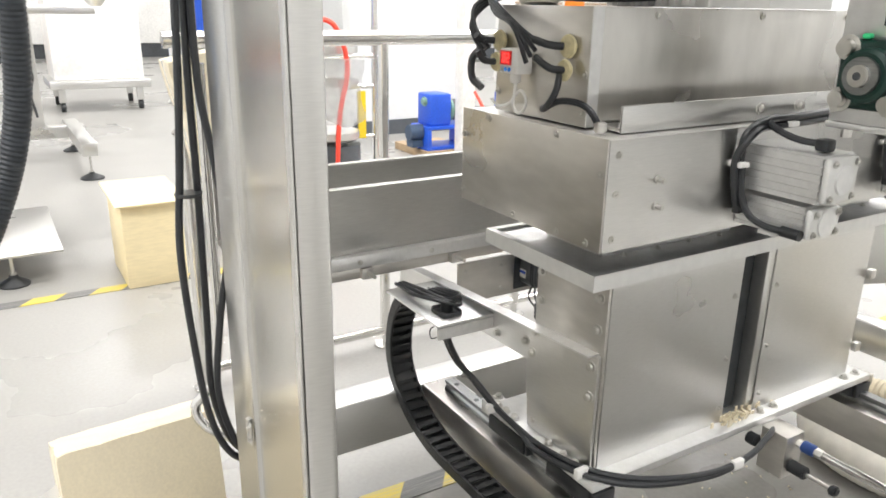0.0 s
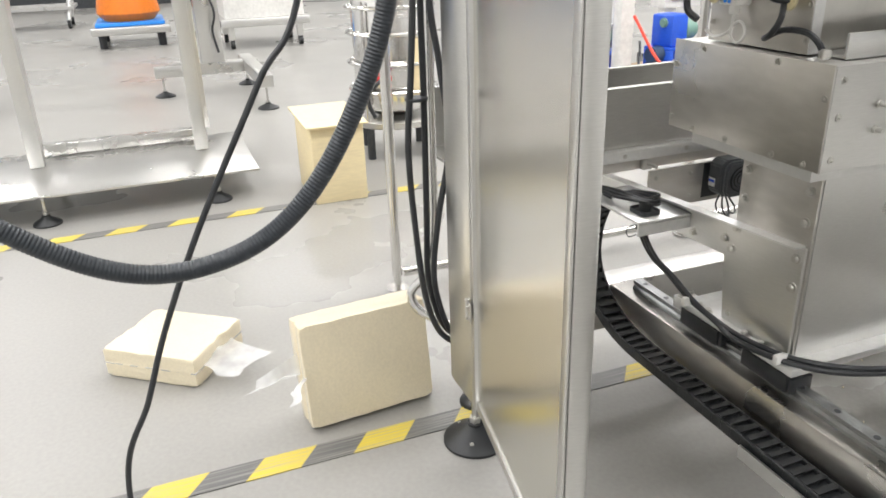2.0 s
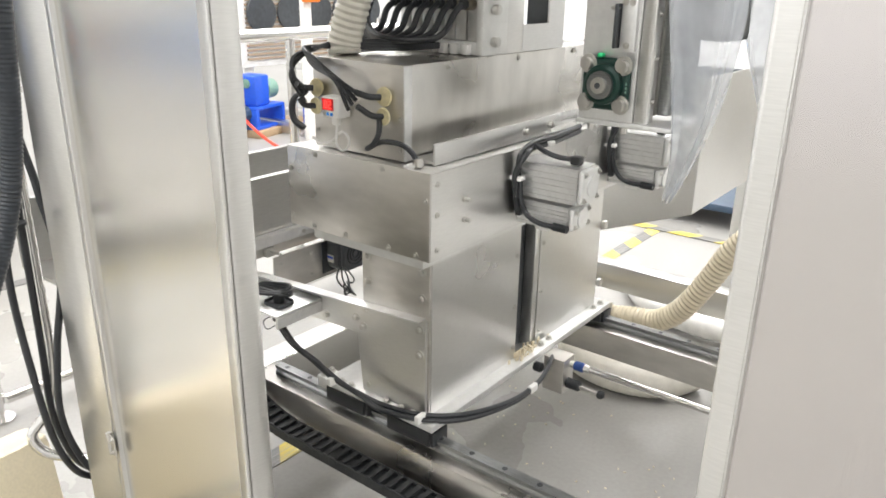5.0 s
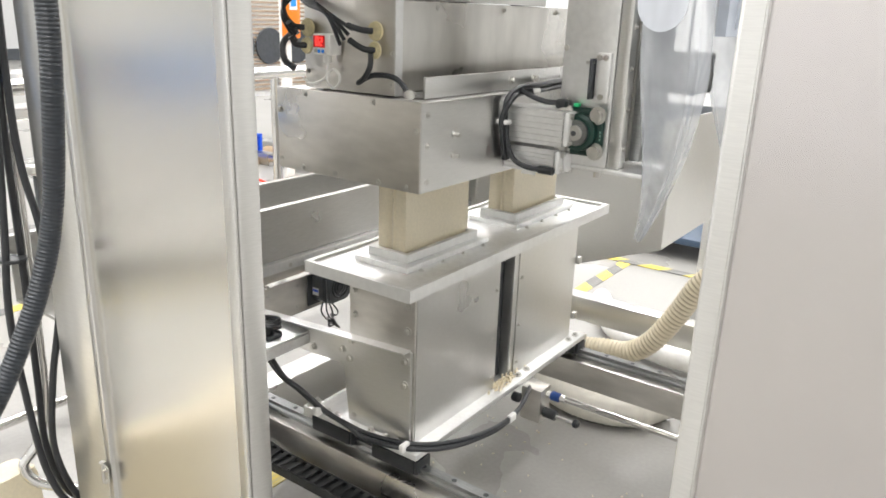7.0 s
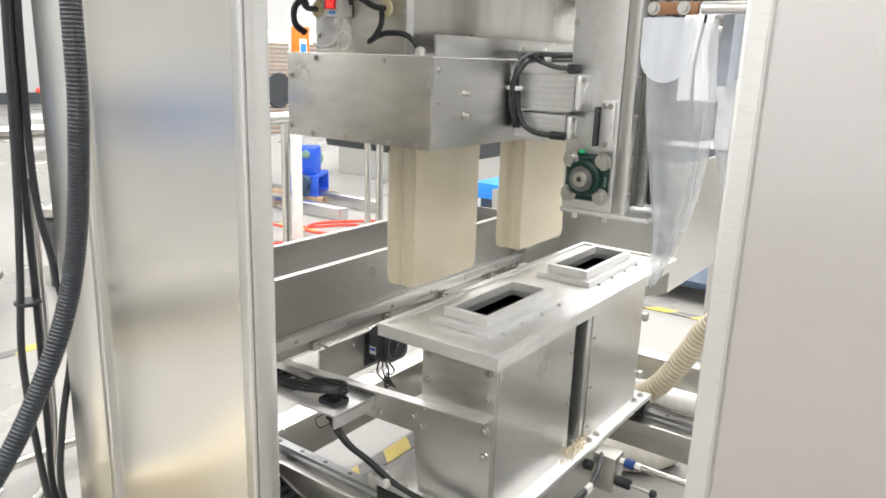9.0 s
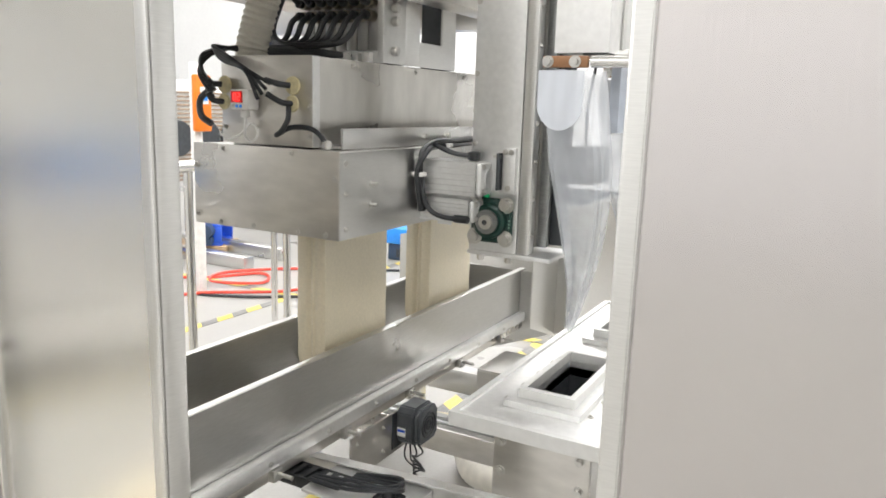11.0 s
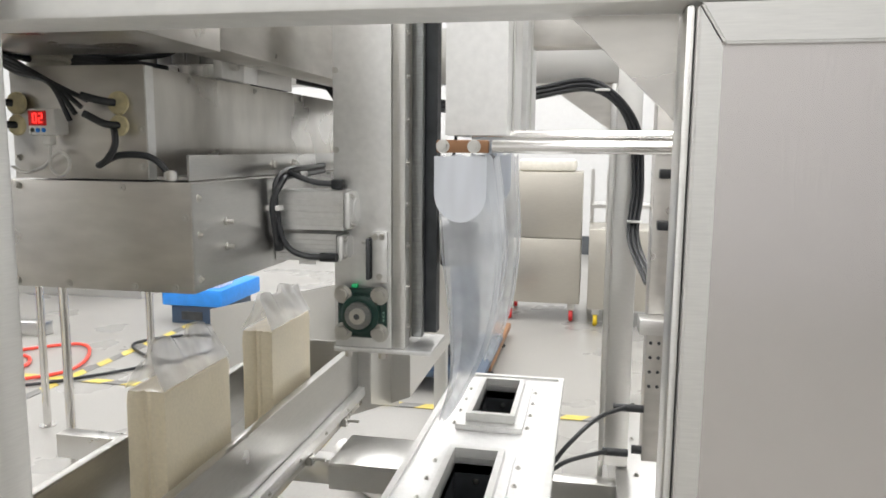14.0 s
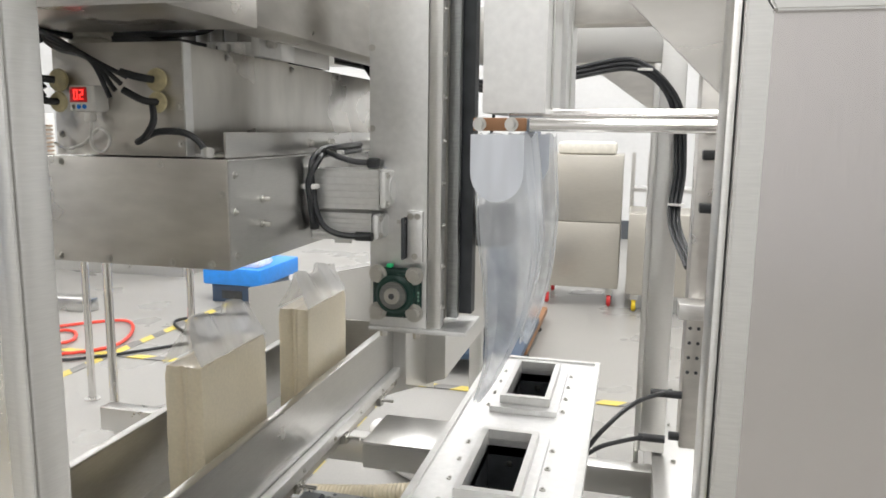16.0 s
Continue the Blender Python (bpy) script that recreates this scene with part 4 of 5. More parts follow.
# ---- column, gantry, bag feeder ----
def column():
    c = thing("lift_column", "steel lift column with a green flange bearing and linear rail", "machine column")
    part("front_plate", bm_box(0.175, 0.275, 0.186, 0.194, 0.914, 2.1, 0.001), ALU, c, "clean aluminium front plate")
    part("side_plate", bm_box(0.2755, 0.298, 0.19, 0.22, 0.914, 2.1, 0.002), STEEL, c)
    part("column_body", bm_box(0.18, 0.274, 0.1945, 0.30, 0.93, 2.1), STEEL, c)
    part("guide_rail", bm_box(0.2985, 0.318, 0.232, 0.25, 0.925, 2.1, 0.002), RAIL, c, "dark oiled guide rail")
    part("rail_backing", bm_box(0.2745, 0.2985, 0.225, 0.30, 0.925, 2.1), STAINED, c)
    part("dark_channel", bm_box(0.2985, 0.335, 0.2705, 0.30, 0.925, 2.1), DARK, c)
    bolts(c, BOLT_S, "+x", [(0.298, 0.205, 0.95 + 0.07 * k) for k in range(12)])
    part("bottom_plate", bm_box(0.172, 0.345, 0.184, 0.305, 0.905, 0.9135, 0.002), ALU, c)
    bolts(c, BOLT_S, "-y", [(0.18, 0.186, z) for z in (0.93, 1.0, 1.12, 1.25, 1.38)])
    part("hex_bolt", bm_cyl((0.195, 0.20, 0.893), 0.007, 0.012, "z", 6), BOLT, c)
    part("hex_bolt", bm_cyl((0.255, 0.20, 0.893), 0.007, 0.012, "z", 6), BOLT, c)
    cx, cz, y = 0.226, 0.976, 0.186
    b = part("flange_bearing", bm_box(cx - 0.043, cx + 0.043, y - 0.013, y - 0.0005, cz - 0.043, cz + 0.043, 0.007, seg=3), GREEN, c, "dark green four-bolt flange bearing")
    part("bearing_boss", bm_lathe([(0.034, 0), (0.033, 0.012), (0.028, 0.016), (0.027, 0.016)], (cx, y - 0.012, cz), "y", 32), GREEN, b, at=Matrix.Translation((0, 2 * (y - 0.012), 0)) @ Matrix.Scale(-1, 4, (0, 1, 0)))
    part("inner_ring", bm_cyl((cx, y - 0.034, cz), 0.023, 0.01, "y", 32, bevel=0.001), RAIL, b)
    part("shaft_end", bm_cyl((cx, y - 0.040, cz), 0.0135, 0.02, "y", 28, bevel=0.0015), BOLT, b)
    part("shaft_centre", bm_cyl((cx, y - 0.0408, cz), 0.005, 0.001, "y", 12), DARK, b)
    for dx in (-0.032, 0.032):
        for dz in (-0.032, 0.032):
            share("bearing_bolt", BOLT_L, b, pose(cx + dx, y - 0.013, cz + dz, 90))
    part("paint_dab", bm_box(cx - 0.018, cx - 0.006, y - 0.0145, y - 0.004, cz + 0.043, cz + 0.050, 0.003), BRIGHT_GREEN, b)
    for k, (dx, hgt) in enumerate(((0.0, 0.006), (0.0065, 0.006), (0.013, 0.006))):
        part("cast_mark", bm_box(cx + 0.0375, cx + 0.0405, y - 0.0138, y - 0.013, cz - 0.012 + dx, cz - 0.008 + dx), SAGE, b)
    hn = part("slide_handle", bm_box(0.236, 0.242, 0.165, 0.1855, 1.035, 1.105, 0.002), DARK, c, "small bolted latch plate")
    part("latch_plate", bm_box(0.244, 0.270, 0.176, 0.1855, 1.03, 1.115, 0.001), ALU, hn)
    bolts(hn, BOLT_S, "-y", [(0.25, 0.176, 1.107), (0.262, 0.176, 1.107), (0.257, 0.176, 1.04)])
    part("latch_pin", bm_cyl((0.228, 0.172, 1.098), 0.003, 0.014, "x", 10), BOLT, hn)

    g = thing("gantry_beam", "heavy brown-tinged stainless gantry beams overhead", "beam")
    part("long_beam", bm_box(0.03, 0.10, -0.049, 1.184, 1.385, 1.58, 0.003), STAINED, g)
    part("beam_nose", bm_box(0.03, 0.10, -0.30, -0.0495, 1.4205, 1.58, 0.003), STAINED, g)
    part("long_beam", bm_box(-0.60, -0.45, -0.2, 1.184, 1.43, 1.58, 0.004), STAINED, g)
    part("top_plate", bm_box(-0.449, 0.10, -0.30, -0.05, 1.381, 1.42, 0.002), STAINED, g)
    # unseen plate and sides, added to keep the ceiling lamps off the head
    part("cover_plate", bm_box(-0.60, 0.10, -0.2, 1.184, 1.721, 1.73, 0.002), STAINED, g, "unseen plate added over the press head to block lamp light")
    for x in (-0.60, 0.095):
        part("cover_side", bm_box(x, x + 0.005, -0.2 if x < 0 else -0.049, 1.184, 1.5805, 1.7205), STAINED, g)
    part("cross_beam", bm_box(0.3405, 0.66, 0.40, 0.46, 1.44, 1.52, 0.003), STAINED, g)
    part("drive_box", bm_box(0.345, 0.40, 0.25, 0.34, 1.05, 1.12, 0.004), BLACK, g)
    bc = thing("gantry_cable", "black cables hanging behind the lift column", "cable")
    for k in range(5):
        o = 0.012 * k
        part("cable", bm_tube([(0.0 + o, 0.62, 1.40), (0.06, 0.62 + o, 1.32 + o), (0.13, 0.63 + o, 1.24 + o / 2), (0.19, 0.66 + o, 1.16)], 0.0065, 8, 8), RUBBER, bc)
    rc = thing("drop_cable", "thin black cable dropping beside the lift column", "cable")
    part("cable", bm_tube([(0.335, 0.36, 1.42), (0.345, 0.37, 1.36), (0.35, 0.37, 1.28), (0.342, 0.36, 1.19), (0.345, 0.36, 1.05)], 0.003, 8, 8), RUBBER, rc)
    part("stub", bm_cyl((0.336, 0.36, 1.385), 0.006, 0.05, "x", 10), BLACK, rc)


def bag_feeder():
    f = thing("bag_feeder", "bag feeder with two filling ducts, clamp rods and clear dome tongues", "bag feeder")
    for y, dx in ((0.0, 0.0), (0.30, 0.0)):
        bm = bm_grid([0.402, 0.404, 0.484, 0.486], [y, y + 0.002, y + 0.198, y + 0.20], {(1, 1)}, 1.272, 2.1)
        d = part("filling_duct", bm, ALU, f, "square bright steel filling duct")
        part("duct_strip", bm_box(0.4865, 0.489, y + 0.06, y + 0.075, 1.272, 2.1), STEEL, d)
        part("clamp_bar", bm_box(0.396, 0.466, y - 0.032, y - 0.022, 1.2485, 1.2655, 0.002), BROWN, f, "brown clamp bar")
        for x in (0.405, 0.447):
            share("bolt", BOLT_M, f, pose(x, y - 0.032, 1.257, 90))
        part("clamp_rod", bm_cyl((0.4705, y - 0.026, 1.257), 0.0085, 0.24, "x", 16), CHROME, f, "polished clamp rod")
        # dome tongue inside the bag mouth
        n, rows = 14, []
        out = [(0.396, 1.244), (0.396, 1.195)] + [(0.431 - 0.035 * math.cos(math.pi * k / n), 1.195 - 0.038 * math.sin(math.pi * k / n)) for k in range(1, n)] + [(0.466, 1.195), (0.466, 1.244)]
        part("dome_tongue", bm_prism(out, "y", y - 0.044, y - 0.041), ACRYLIC, f, "clear rounded tongue")
        part("hook", bm_tube([(0.418, y - 0.034, 1.178), (0.428, y - 0.036, 1.172), (0.440, y - 0.034, 1.178)], 0.0015, 6, 6), CHROME, f)
    part("rear_rod", bm_cyl((0.43, 0.06, 1.272), 0.0085, 0.28, "x", 16), CHROME, f)
    part("duct_link", bm_box(0.43, 0.447, 0.21, 0.29, 1.15, 1.27), surface("pale_blue_bracket", (0.55, 0.60, 0.68), 0.4), f)


def bag(name, y0, tip, spread, top=1.243, width=0.082, depth=0.11, seed=1):
    """A hanging bag of film: a flattened tube with folds that narrows towards its tip."""
    bm = bmesh.new()
    rnd = random.Random(seed)
    ph = [rnd.uniform(0, 6.28) for _ in range(8)]
    rings, nu, nv = [], 40, 34
    for v in range(nv + 1):
        t = v / nv
        s = t ** 2.8
        cx = 0.431 + (tip[0] - 0.431) * s + 0.004 * math.sin(5 * t + ph[0])
        cy = y0 + depth / 2 + (tip[1] - y0 - depth / 2) * (t ** 1.8)
        cz = top + (tip[2] - top) * t
        wide = width * (1.0 + 0.16 * math.sin(math.pi * min(1, t * 1.3)) - (1 - spread) * max(0, t - 0.28) / 0.72)
        deep = depth * (1 - 0.78 * t)
        ring = []
        for u in range(nu):
            a = 2 * math.pi * u / nu
            fold = 1 + (0.015 + 0.07 * t) * math.sin(5 * a + ph[1] + 1.5 * t) + (0.015 + 0.06 * t) * math.sin(11 * a + ph[2] - 2 * t) + 0.03 * noise.noise((math.cos(a) * 2, math.sin(a) * 2, 6 * t + seed))
            ex = 0.62
            ca, sa = math.cos(a), math.sin(a)
            ring.append(bm.verts.new((cx + wide / 2 * fold * math.copysign(abs(ca) ** ex, ca), cy + deep / 2 * fold * math.copysign(abs(sa) ** ex, sa), cz + 0.004 * math.sin(7 * a + ph[3]))))
        rings.append(ring)
    for a, b in zip(rings, rings[1:]):
        for u in range(nu):
            bm.faces.new((a[u], a[(u + 1) % nu], b[(u + 1) % nu], b[u]))
    return solo(name, bm, FILM, "milky clear plastic bag hanging from the feeder", "plastic bag", "hanging bags")


# ---- packed bricks ----
def brick_mesh(w, l, h, groove=0.5, seed=0, wrap=True):
    """A vacuum-packed brick of rice: a slightly puffed block with soft edges and a sealing groove on its ends."""
    bm = bmesh.new()
    bmesh.ops.create_cube(bm, size=1)
    bmesh.ops.subdivide_edges(bm, edges=bm.edges[:], cuts=15, use_grid_fill=True)
    for v in bm.verts:
        x, y, z = v.co
        ex, ey, ez = (max(0, abs(q) * 2 - 0.90) / 0.10 for q in (x, y, z))
        k = 1 - 0.012 * (ex * ey + ey * ez + ex * ez)
        n = noise.noise((x * 6 + seed, y * 6, z * 6)) * 0.0022 + noise.noise((x * 19, y * 19 + seed, z * 19)) * 0.0008
        px, py, pz = x * w * k, y * l * k, z * h * k
        if abs(y) > 0.499:
            d = math.exp(-((x - groove + 0.5) / 0.07) ** 2) + 0.6 * math.exp(-((x - groove + 0.30) / 0.05) ** 2)
            py -= math.copysign(0.006 * d, y)
        if abs(x) > 0.499:
            px += math.copysign(n * 1.2, x)
        if abs(z) > 0.499:
            pz += n
        v.co = (px, py, pz)
    return bm


def brick(name, w, l, h, at, label, flap=True, seed=0, group="rice bricks"):
    b = thing(name, label, "rice brick", group, at=at)
    body = part("packed_block", brick_mesh(w, l, h, 0.45, seed), RICE, b)
    if flap:
        bm = bmesh.new()
        rnd = random.Random(seed)
        nx, rows = 18, []
        for side in (-1, 1):
            rows = []
            for r in range(7):
                t = r / 6
                rows.append([bm.verts.new((side * (w * 0.46 * (1 - t) + 0.004) + 0.006 * math.sin(k * 1.3 + seed + 3 * t) * t, (k / nx - 0.5) * l * (1.0 - 0.05 * t), h / 2 + 0.001 + 0.068 * t + 0.008 * math.sin(k * 0.7 + seed) * t)) for k in range(nx + 1)])
            for a, c in zip(rows, rows[1:]):
                for k in range(nx):
                    bm.faces.new((a[k], a[k + 1], c[k + 1], c[k]))
        part("bag_flap", bm, FILM_C, b, "clear crumpled bag top standing above the block")
    return b


def film_rag(parent, pts, seed):
    """A crumpled piece of clear film between four corners."""
    bm = bmesh.new()
    n = 14
    a, b, c, d = (Vector(p) for p in pts)
    g = [[None] * (n + 1) for _ in range(n + 1)]
    for i in range(n + 1):
        for j in range(n + 1):
            u, v = i / n, j / n
            p = a.lerp(b, u).lerp(d.lerp(c, u), v)
            q = Vector((noise.noise(p * 17 + Vector((seed, 0, 0))), noise.noise(p * 17 + Vector((0, seed, 5))), noise.noise(p * 17 + Vector((9, 0, seed)))))
            p = p + q * 0.03 * min(1, 3 * u)
            p.z = max(p.z, 0.004)
            g[i][j] = bm.verts.new(p)
    for i in range(n):
        for j in range(n):
            bm.faces.new((g[i][j], g[i + 1][j], g[i + 1][j + 1], g[i][j + 1]))
    return part("bag_tail", bm, FILM_C, parent, "clear crumpled bag tail")


def floor_bricks():
    b = brick("floor_brick", 0.085, 0.30, 0.245, pose(-0.645, -0.61, 0.126, 0, -8, 5), "cream vacuum-packed rice brick standing on the floor", False, 3, "floor bricks")
    film_rag(b, [(0.0, -0.15, 0.05), (0.0, -0.15, -0.10), (0.04, -0.27, -0.11), (0.02, -0.25, 0.02)], 2)
    film_rag(b, [(0.03, -0.15, -0.02), (0.03, -0.15, -0.11), (0.16, -0.22, -0.12), (0.14, -0.19, -0.09)], 5)
    f = brick("thrown_brick", 0.225, 0.265, 0.078, pose(0, 0, 0), "cream vacuum-packed rice brick lying flat on the floor", False, 8, "floor bricks")
    part("seam", bm_box(-0.1135, 0.1135, -0.1335, 0.1335, -0.002, 0.002, 0.001), FILM_C, f)
    film_rag(f, [(-0.06, 0.13, 0.01), (0.09, 0.13, 0.0), (0.10, 0.25, -0.034), (-0.02, 0.27, -0.034)], 7)
    return f


# ---- chain that carries the cables: links on a bend that rolls with the carriage ----
CH_R, CH_Y, CH_BOT, CH_N, CH_PITCH = 0.15, -0.080, 0.195, 50, 0.0245
CH_IN, CH_OUT = 0.10, 0.23
# the bend, from the tray's end down to the lower run: two quarter ellipses
BEND = [(-CH_IN * math.sin(a), CH_R * math.cos(a)) for a in [math.pi / 80 * k for k in range(40)]]
BEND += [(-CH_IN + CH_OUT * (1 - math.cos(b)), -CH_R * math.sin(b)) for b in [math.pi / 80 * k for k in range(41)]]


def chain_pose(k, shift):
    """Link k counted from the tray, for a carriage that has gone by shift."""
    s = k * CH_PITCH
    xp = -0.44 + shift
    run = shift / 2 + 0.0
    xc = xp - run
    if s < run:
        return pose(xp - s, CH_Y, CH_BOT + 2 * CH_R, 0, 180, 0)
    s -= run
    for (xa, za), (xb, zb) in zip(BEND, BEND[1:]):
        step = math.hypot(xb - xa, zb - za)
        if s < step:
            f = s / step
            return pose(xc + xa + f * (xb - xa), CH_Y, CH_BOT + CH_R + za + f * (zb - za), 0, math.degrees(math.atan2(za - zb, xb - xa)), 0)
        s -= step
    return pose(xc + CH_OUT - CH_IN + s, CH_Y, CH_BOT, 0, 0, 0)


def chain():
    bm = bmesh.new()
    for y in (-0.024, 0.024):
        bm_box(-0.013, 0.013, y - 0.003, y + 0.003, -0.0115, 0.0115, 0.002, bm)
    bm_box(-0.006, 0.006, -0.0209, 0.0209, 0.009, 0.0115, 0, bm)
    bm_box(-0.006, 0.006, -0.0209, 0.0209, -0.0115, -0.009, 0, bm)
    # added core closes the link's windows, standing for the shade inside the chain
    bm_box(-0.0125, 0.0125, -0.0205, 0.0205, -0.005, 0.003, 0, bm)
    me = bpy.data.meshes.new("chain_link")
    bm.to_mesh(me)
    bm.free()
    me.materials.append(BLACK)
    base = thing("drag_chain", "black plastic cable drag chain looping down to the frame", "cable chain")
    links = []
    for k in range(CH_N):
        links.append(share("chain_link", me, base, chain_pose(k, 0)))
    tr = thing("chain_channel", "shallow stainless channel carrying the chain", "channel")
    part("channel_floor", bm_box(0.02, 0.75, -0.112, -0.046, 0.178, 0.182), STEEL_H, tr)
    part("channel_side", bm_box(0.02, 0.75, -0.117, -0.1125, 0.17, 0.195), STEEL_H, tr)
    part("channel_stay", bm_box(0.30, 0.34, -0.11, -0.0455, 0.12, 0.1775), STEEL_H, tr)
    return links


# ---- loose hoses and cables near the enclosure ----
def hoses():
    h = thing("conduit_hose", "thick black corrugated conduit drooping in a loop", "hose")
    part("conduit", bm_tube([(0.10, -0.60, 1.75), (0.165, -0.72, 1.35), (0.175, -0.738, 1.12), (0.155, -0.748, 0.97), (0.15, -0.79, 0.865), (0.15, -0.845, 0.79), (0.15, -0.91, 0.752), (0.15, -0.99, 0.748), (0.15, -1.07, 0.79), (0.15, -1.16, 0.88), (0.14, -1.22, 1.0), (0.10, -1.3, 1.3)], 0.0088, 14, 14, 0.0006, 0.0036), CONDUIT, h)
    c = thing("thin_cable", "thin black cable hanging down to the floor", "cable")
    part("cable", bm_tube([(0.05, -0.72, 1.4), (0.08, -0.805, 1.0), (0.09, -0.86, 0.90), (0.09, -0.935, 0.765), (0.09, -0.985, 0.66), (0.10, -1.015, 0.585), (0.10, -1.05, 0.50), (0.08, -1.06, 0.30), (0.0, -1.08, 0.03), (-0.1, -1.2, 0.006)], 0.0032, 12, 10), RUBBER, c)
    d = thing("cable_bundle", "three black cables hanging beside the door post", "cable")
    for k, pts in enumerate((
        [(-0.50, -0.47, 1.6), (-0.50, -0.495, 1.0), (-0.50, -0.508, 0.80), (-0.50, -0.521, 0.64), (-0.50, -0.512, 0.45), (-0.50, -0.498, 0.32), (-0.50, -0.47, 0.235), (-0.50, -0.425, 0.19)],
        [(-0.515, -0.46, 1.6), (-0.515, -0.478, 1.0), (-0.515, -0.480, 0.75), (-0.515, -0.484, 0.50), (-0.515, -0.486, 0.36), (-0.515, -0.46, 0.25), (-0.505, -0.42, 0.20)],
        [(-0.505, -0.45, 1.6), (-0.505, -0.468, 1.0), (-0.49, -0.455, 0.80), (-0.475, -0.445, 0.66), (-0.49, -0.468, 0.5), (-0.50, -0.478, 0.36), (-0.50, -0.45, 0.24), (-0.49, -0.41, 0.19)])):
        part("cable", bm_tube(pts, 0.0065, 10, 10), RUBBER, d)
    part("cable_tie", bm_lathe([(0.022, -0.003), (0.023, 0), (0.022, 0.003)], (-0.506, -0.498, 0.74)), BLACK, d)
    b = thing("bent_tube_rail", "bent polished tube by the door post", "tube")
    part("tube", bm_tube([(-0.56, -0.45, 0.95), (-0.56, -0.452, 0.6), (-0.56, -0.456, 0.45), (-0.562, -0.475, 0.35), (-0.57, -0.508, 0.305), (-0.555, -0.495, 0.265), (-0.515, -0.445, 0.24), (-0.462, -0.43, 0.235)], 0.010, 10, 12), CHROME, b)
    s = thing("suction_duct", "ribbed beige suction duct lying over the rear frame", "hose")
    part("duct", bm_tube([(-0.30, 0.93, 0.16), (-0.10, 0.92, 0.19), (0.02, 0.92, 0.213), (0.10, 0.92, 0.228), (0.165, 0.92, 0.285), (0.225, 0.92, 0.385), (0.28, 0.92, 0.49), (0.36, 0.92, 0.56), (0.48, 0.92, 0.58)], 0.030, 12, 16, 0.003, 0.013), BEIGE, s)
    w = thing("white_duct", "white flexible duct curled on the floor", "hose")
    part("duct", bm_tube([(-0.35, 1.75, 0.04), (-0.15, 1.45, 0.045), (0.10, 1.35, 0.05), (0.32, 1.42, 0.05), (0.5, 1.7, 0.05)], 0.04, 12, 14, 0.002, 0.02), WHITE_P, w)
    w2 = thing("white_duct", "pale flexible duct lying below the trough", "hose")
    part("duct", bm_tube([(-0.22, 1.02, 0.055), (-0.12, 0.885, 0.055), (0.02, 0.85, 0.055), (0.14, 0.90, 0.055), (0.20, 1.02, 0.055)], 0.05, 12, 14, 0.002, 0.02), CREAM, w2)
    p = thing("floor_cable", "black cable trailing over the floor", "cable")
    part("cable", bm_tube([(0.75, -0.3, 0.5), (0.66, -0.15, 0.34), (0.6, 0.0, 0.22), (0.56, 0.2, 0.1), (0.5, 0.5, 0.01)], 0.007, 8, 10), RUBBER, p)


# ---- background ----
def fence():
    f = thing("tube_fence", "polished stainless tube guard rail on slim posts", "guard rail")
    for y in (-0.35, 0.22, 0.73, 1.24, 1.75):
        p = part("fence_post", bm_cyl((-1.2, y, 0.05), 0.016, 0.9, "z", 18), CHROME, f)
        part("foot_plate", bm_cyl((-1.2, y, 0.001), 0.035, 0.006, "z", 18), CHROME, p)
        part("stem", bm_cyl((-1.2, y, 0.006), 0.012, 0.05, "z", 12), CHROME, p)
    part("top_rail", bm_cyl((-1.2, -0.38, 0.957), 0.021, 2.2, "y", 20), CHROME, f)
    part("bottom_rail", bm_cyl((-1.2, -0.33, 0.055), 0.014, 2.05, "y", 18), CHROME, f)
    g = thing("guard_post", "slim polished guard post on the floor", "post")
    part("pole", bm_cyl((-1.76, 1.79, 0.005), 0.017, 0.95, "z", 18), CHROME, g)
    part("foot_plate", bm_cyl((-1.76, 1.79, 0.0), 0.035, 0.006, "z", 18), CHROME, g)


def platform():
    t = thing("work_platform", "low stainless platform with square posts on levelling feet", "platform")
    part("deck", bm_box(-3.05, -2.32, -2.6, -0.60, 0.118, 0.128, 0.003), STEEL_H, t)
    for x, y in ((-2.80, -1.50), (-2.78, -0.80), (-2.95, -2.5)):
        part("upright", bm_box(x - 0.03, x + 0.03, y - 0.03, y + 0.03, 0.129, 2.4, 0.004), STEEL, t)
    part("cross_bar", bm_box(-3.03, -2.97, -1.5, -0.78, 0.129, 0.18, 0.003), STEEL_H, t)
    part("upright", bm_box(-3.03, -2.97, -1.55, -1.49, 0.181, 2.4, 0.004), STEEL, t)
    part("upright", bm_box(-3.03, -2.97, -0.80, -0.74, 0.181, 2.4, 0.004), STEEL, t)
    for x, y in ((-2.36, -1.45), (-2.36, -0.78), (-2.95, -1.45), (-2.95, -0.78)):
        levelling_foot(t, x, y, 0.118, 0.055)
    part("hopper", bm_lathe([(0.02, 1.02), (0.22, 1.25), (0.22, 1.6)], (-2.55, -0.35, 0)), STEEL, t, "conical steel hopper")
    part("hopper_arm", bm_box(-2.78, -2.62, -0.80, -0.36, 1.42, 1.48), STEEL, t)


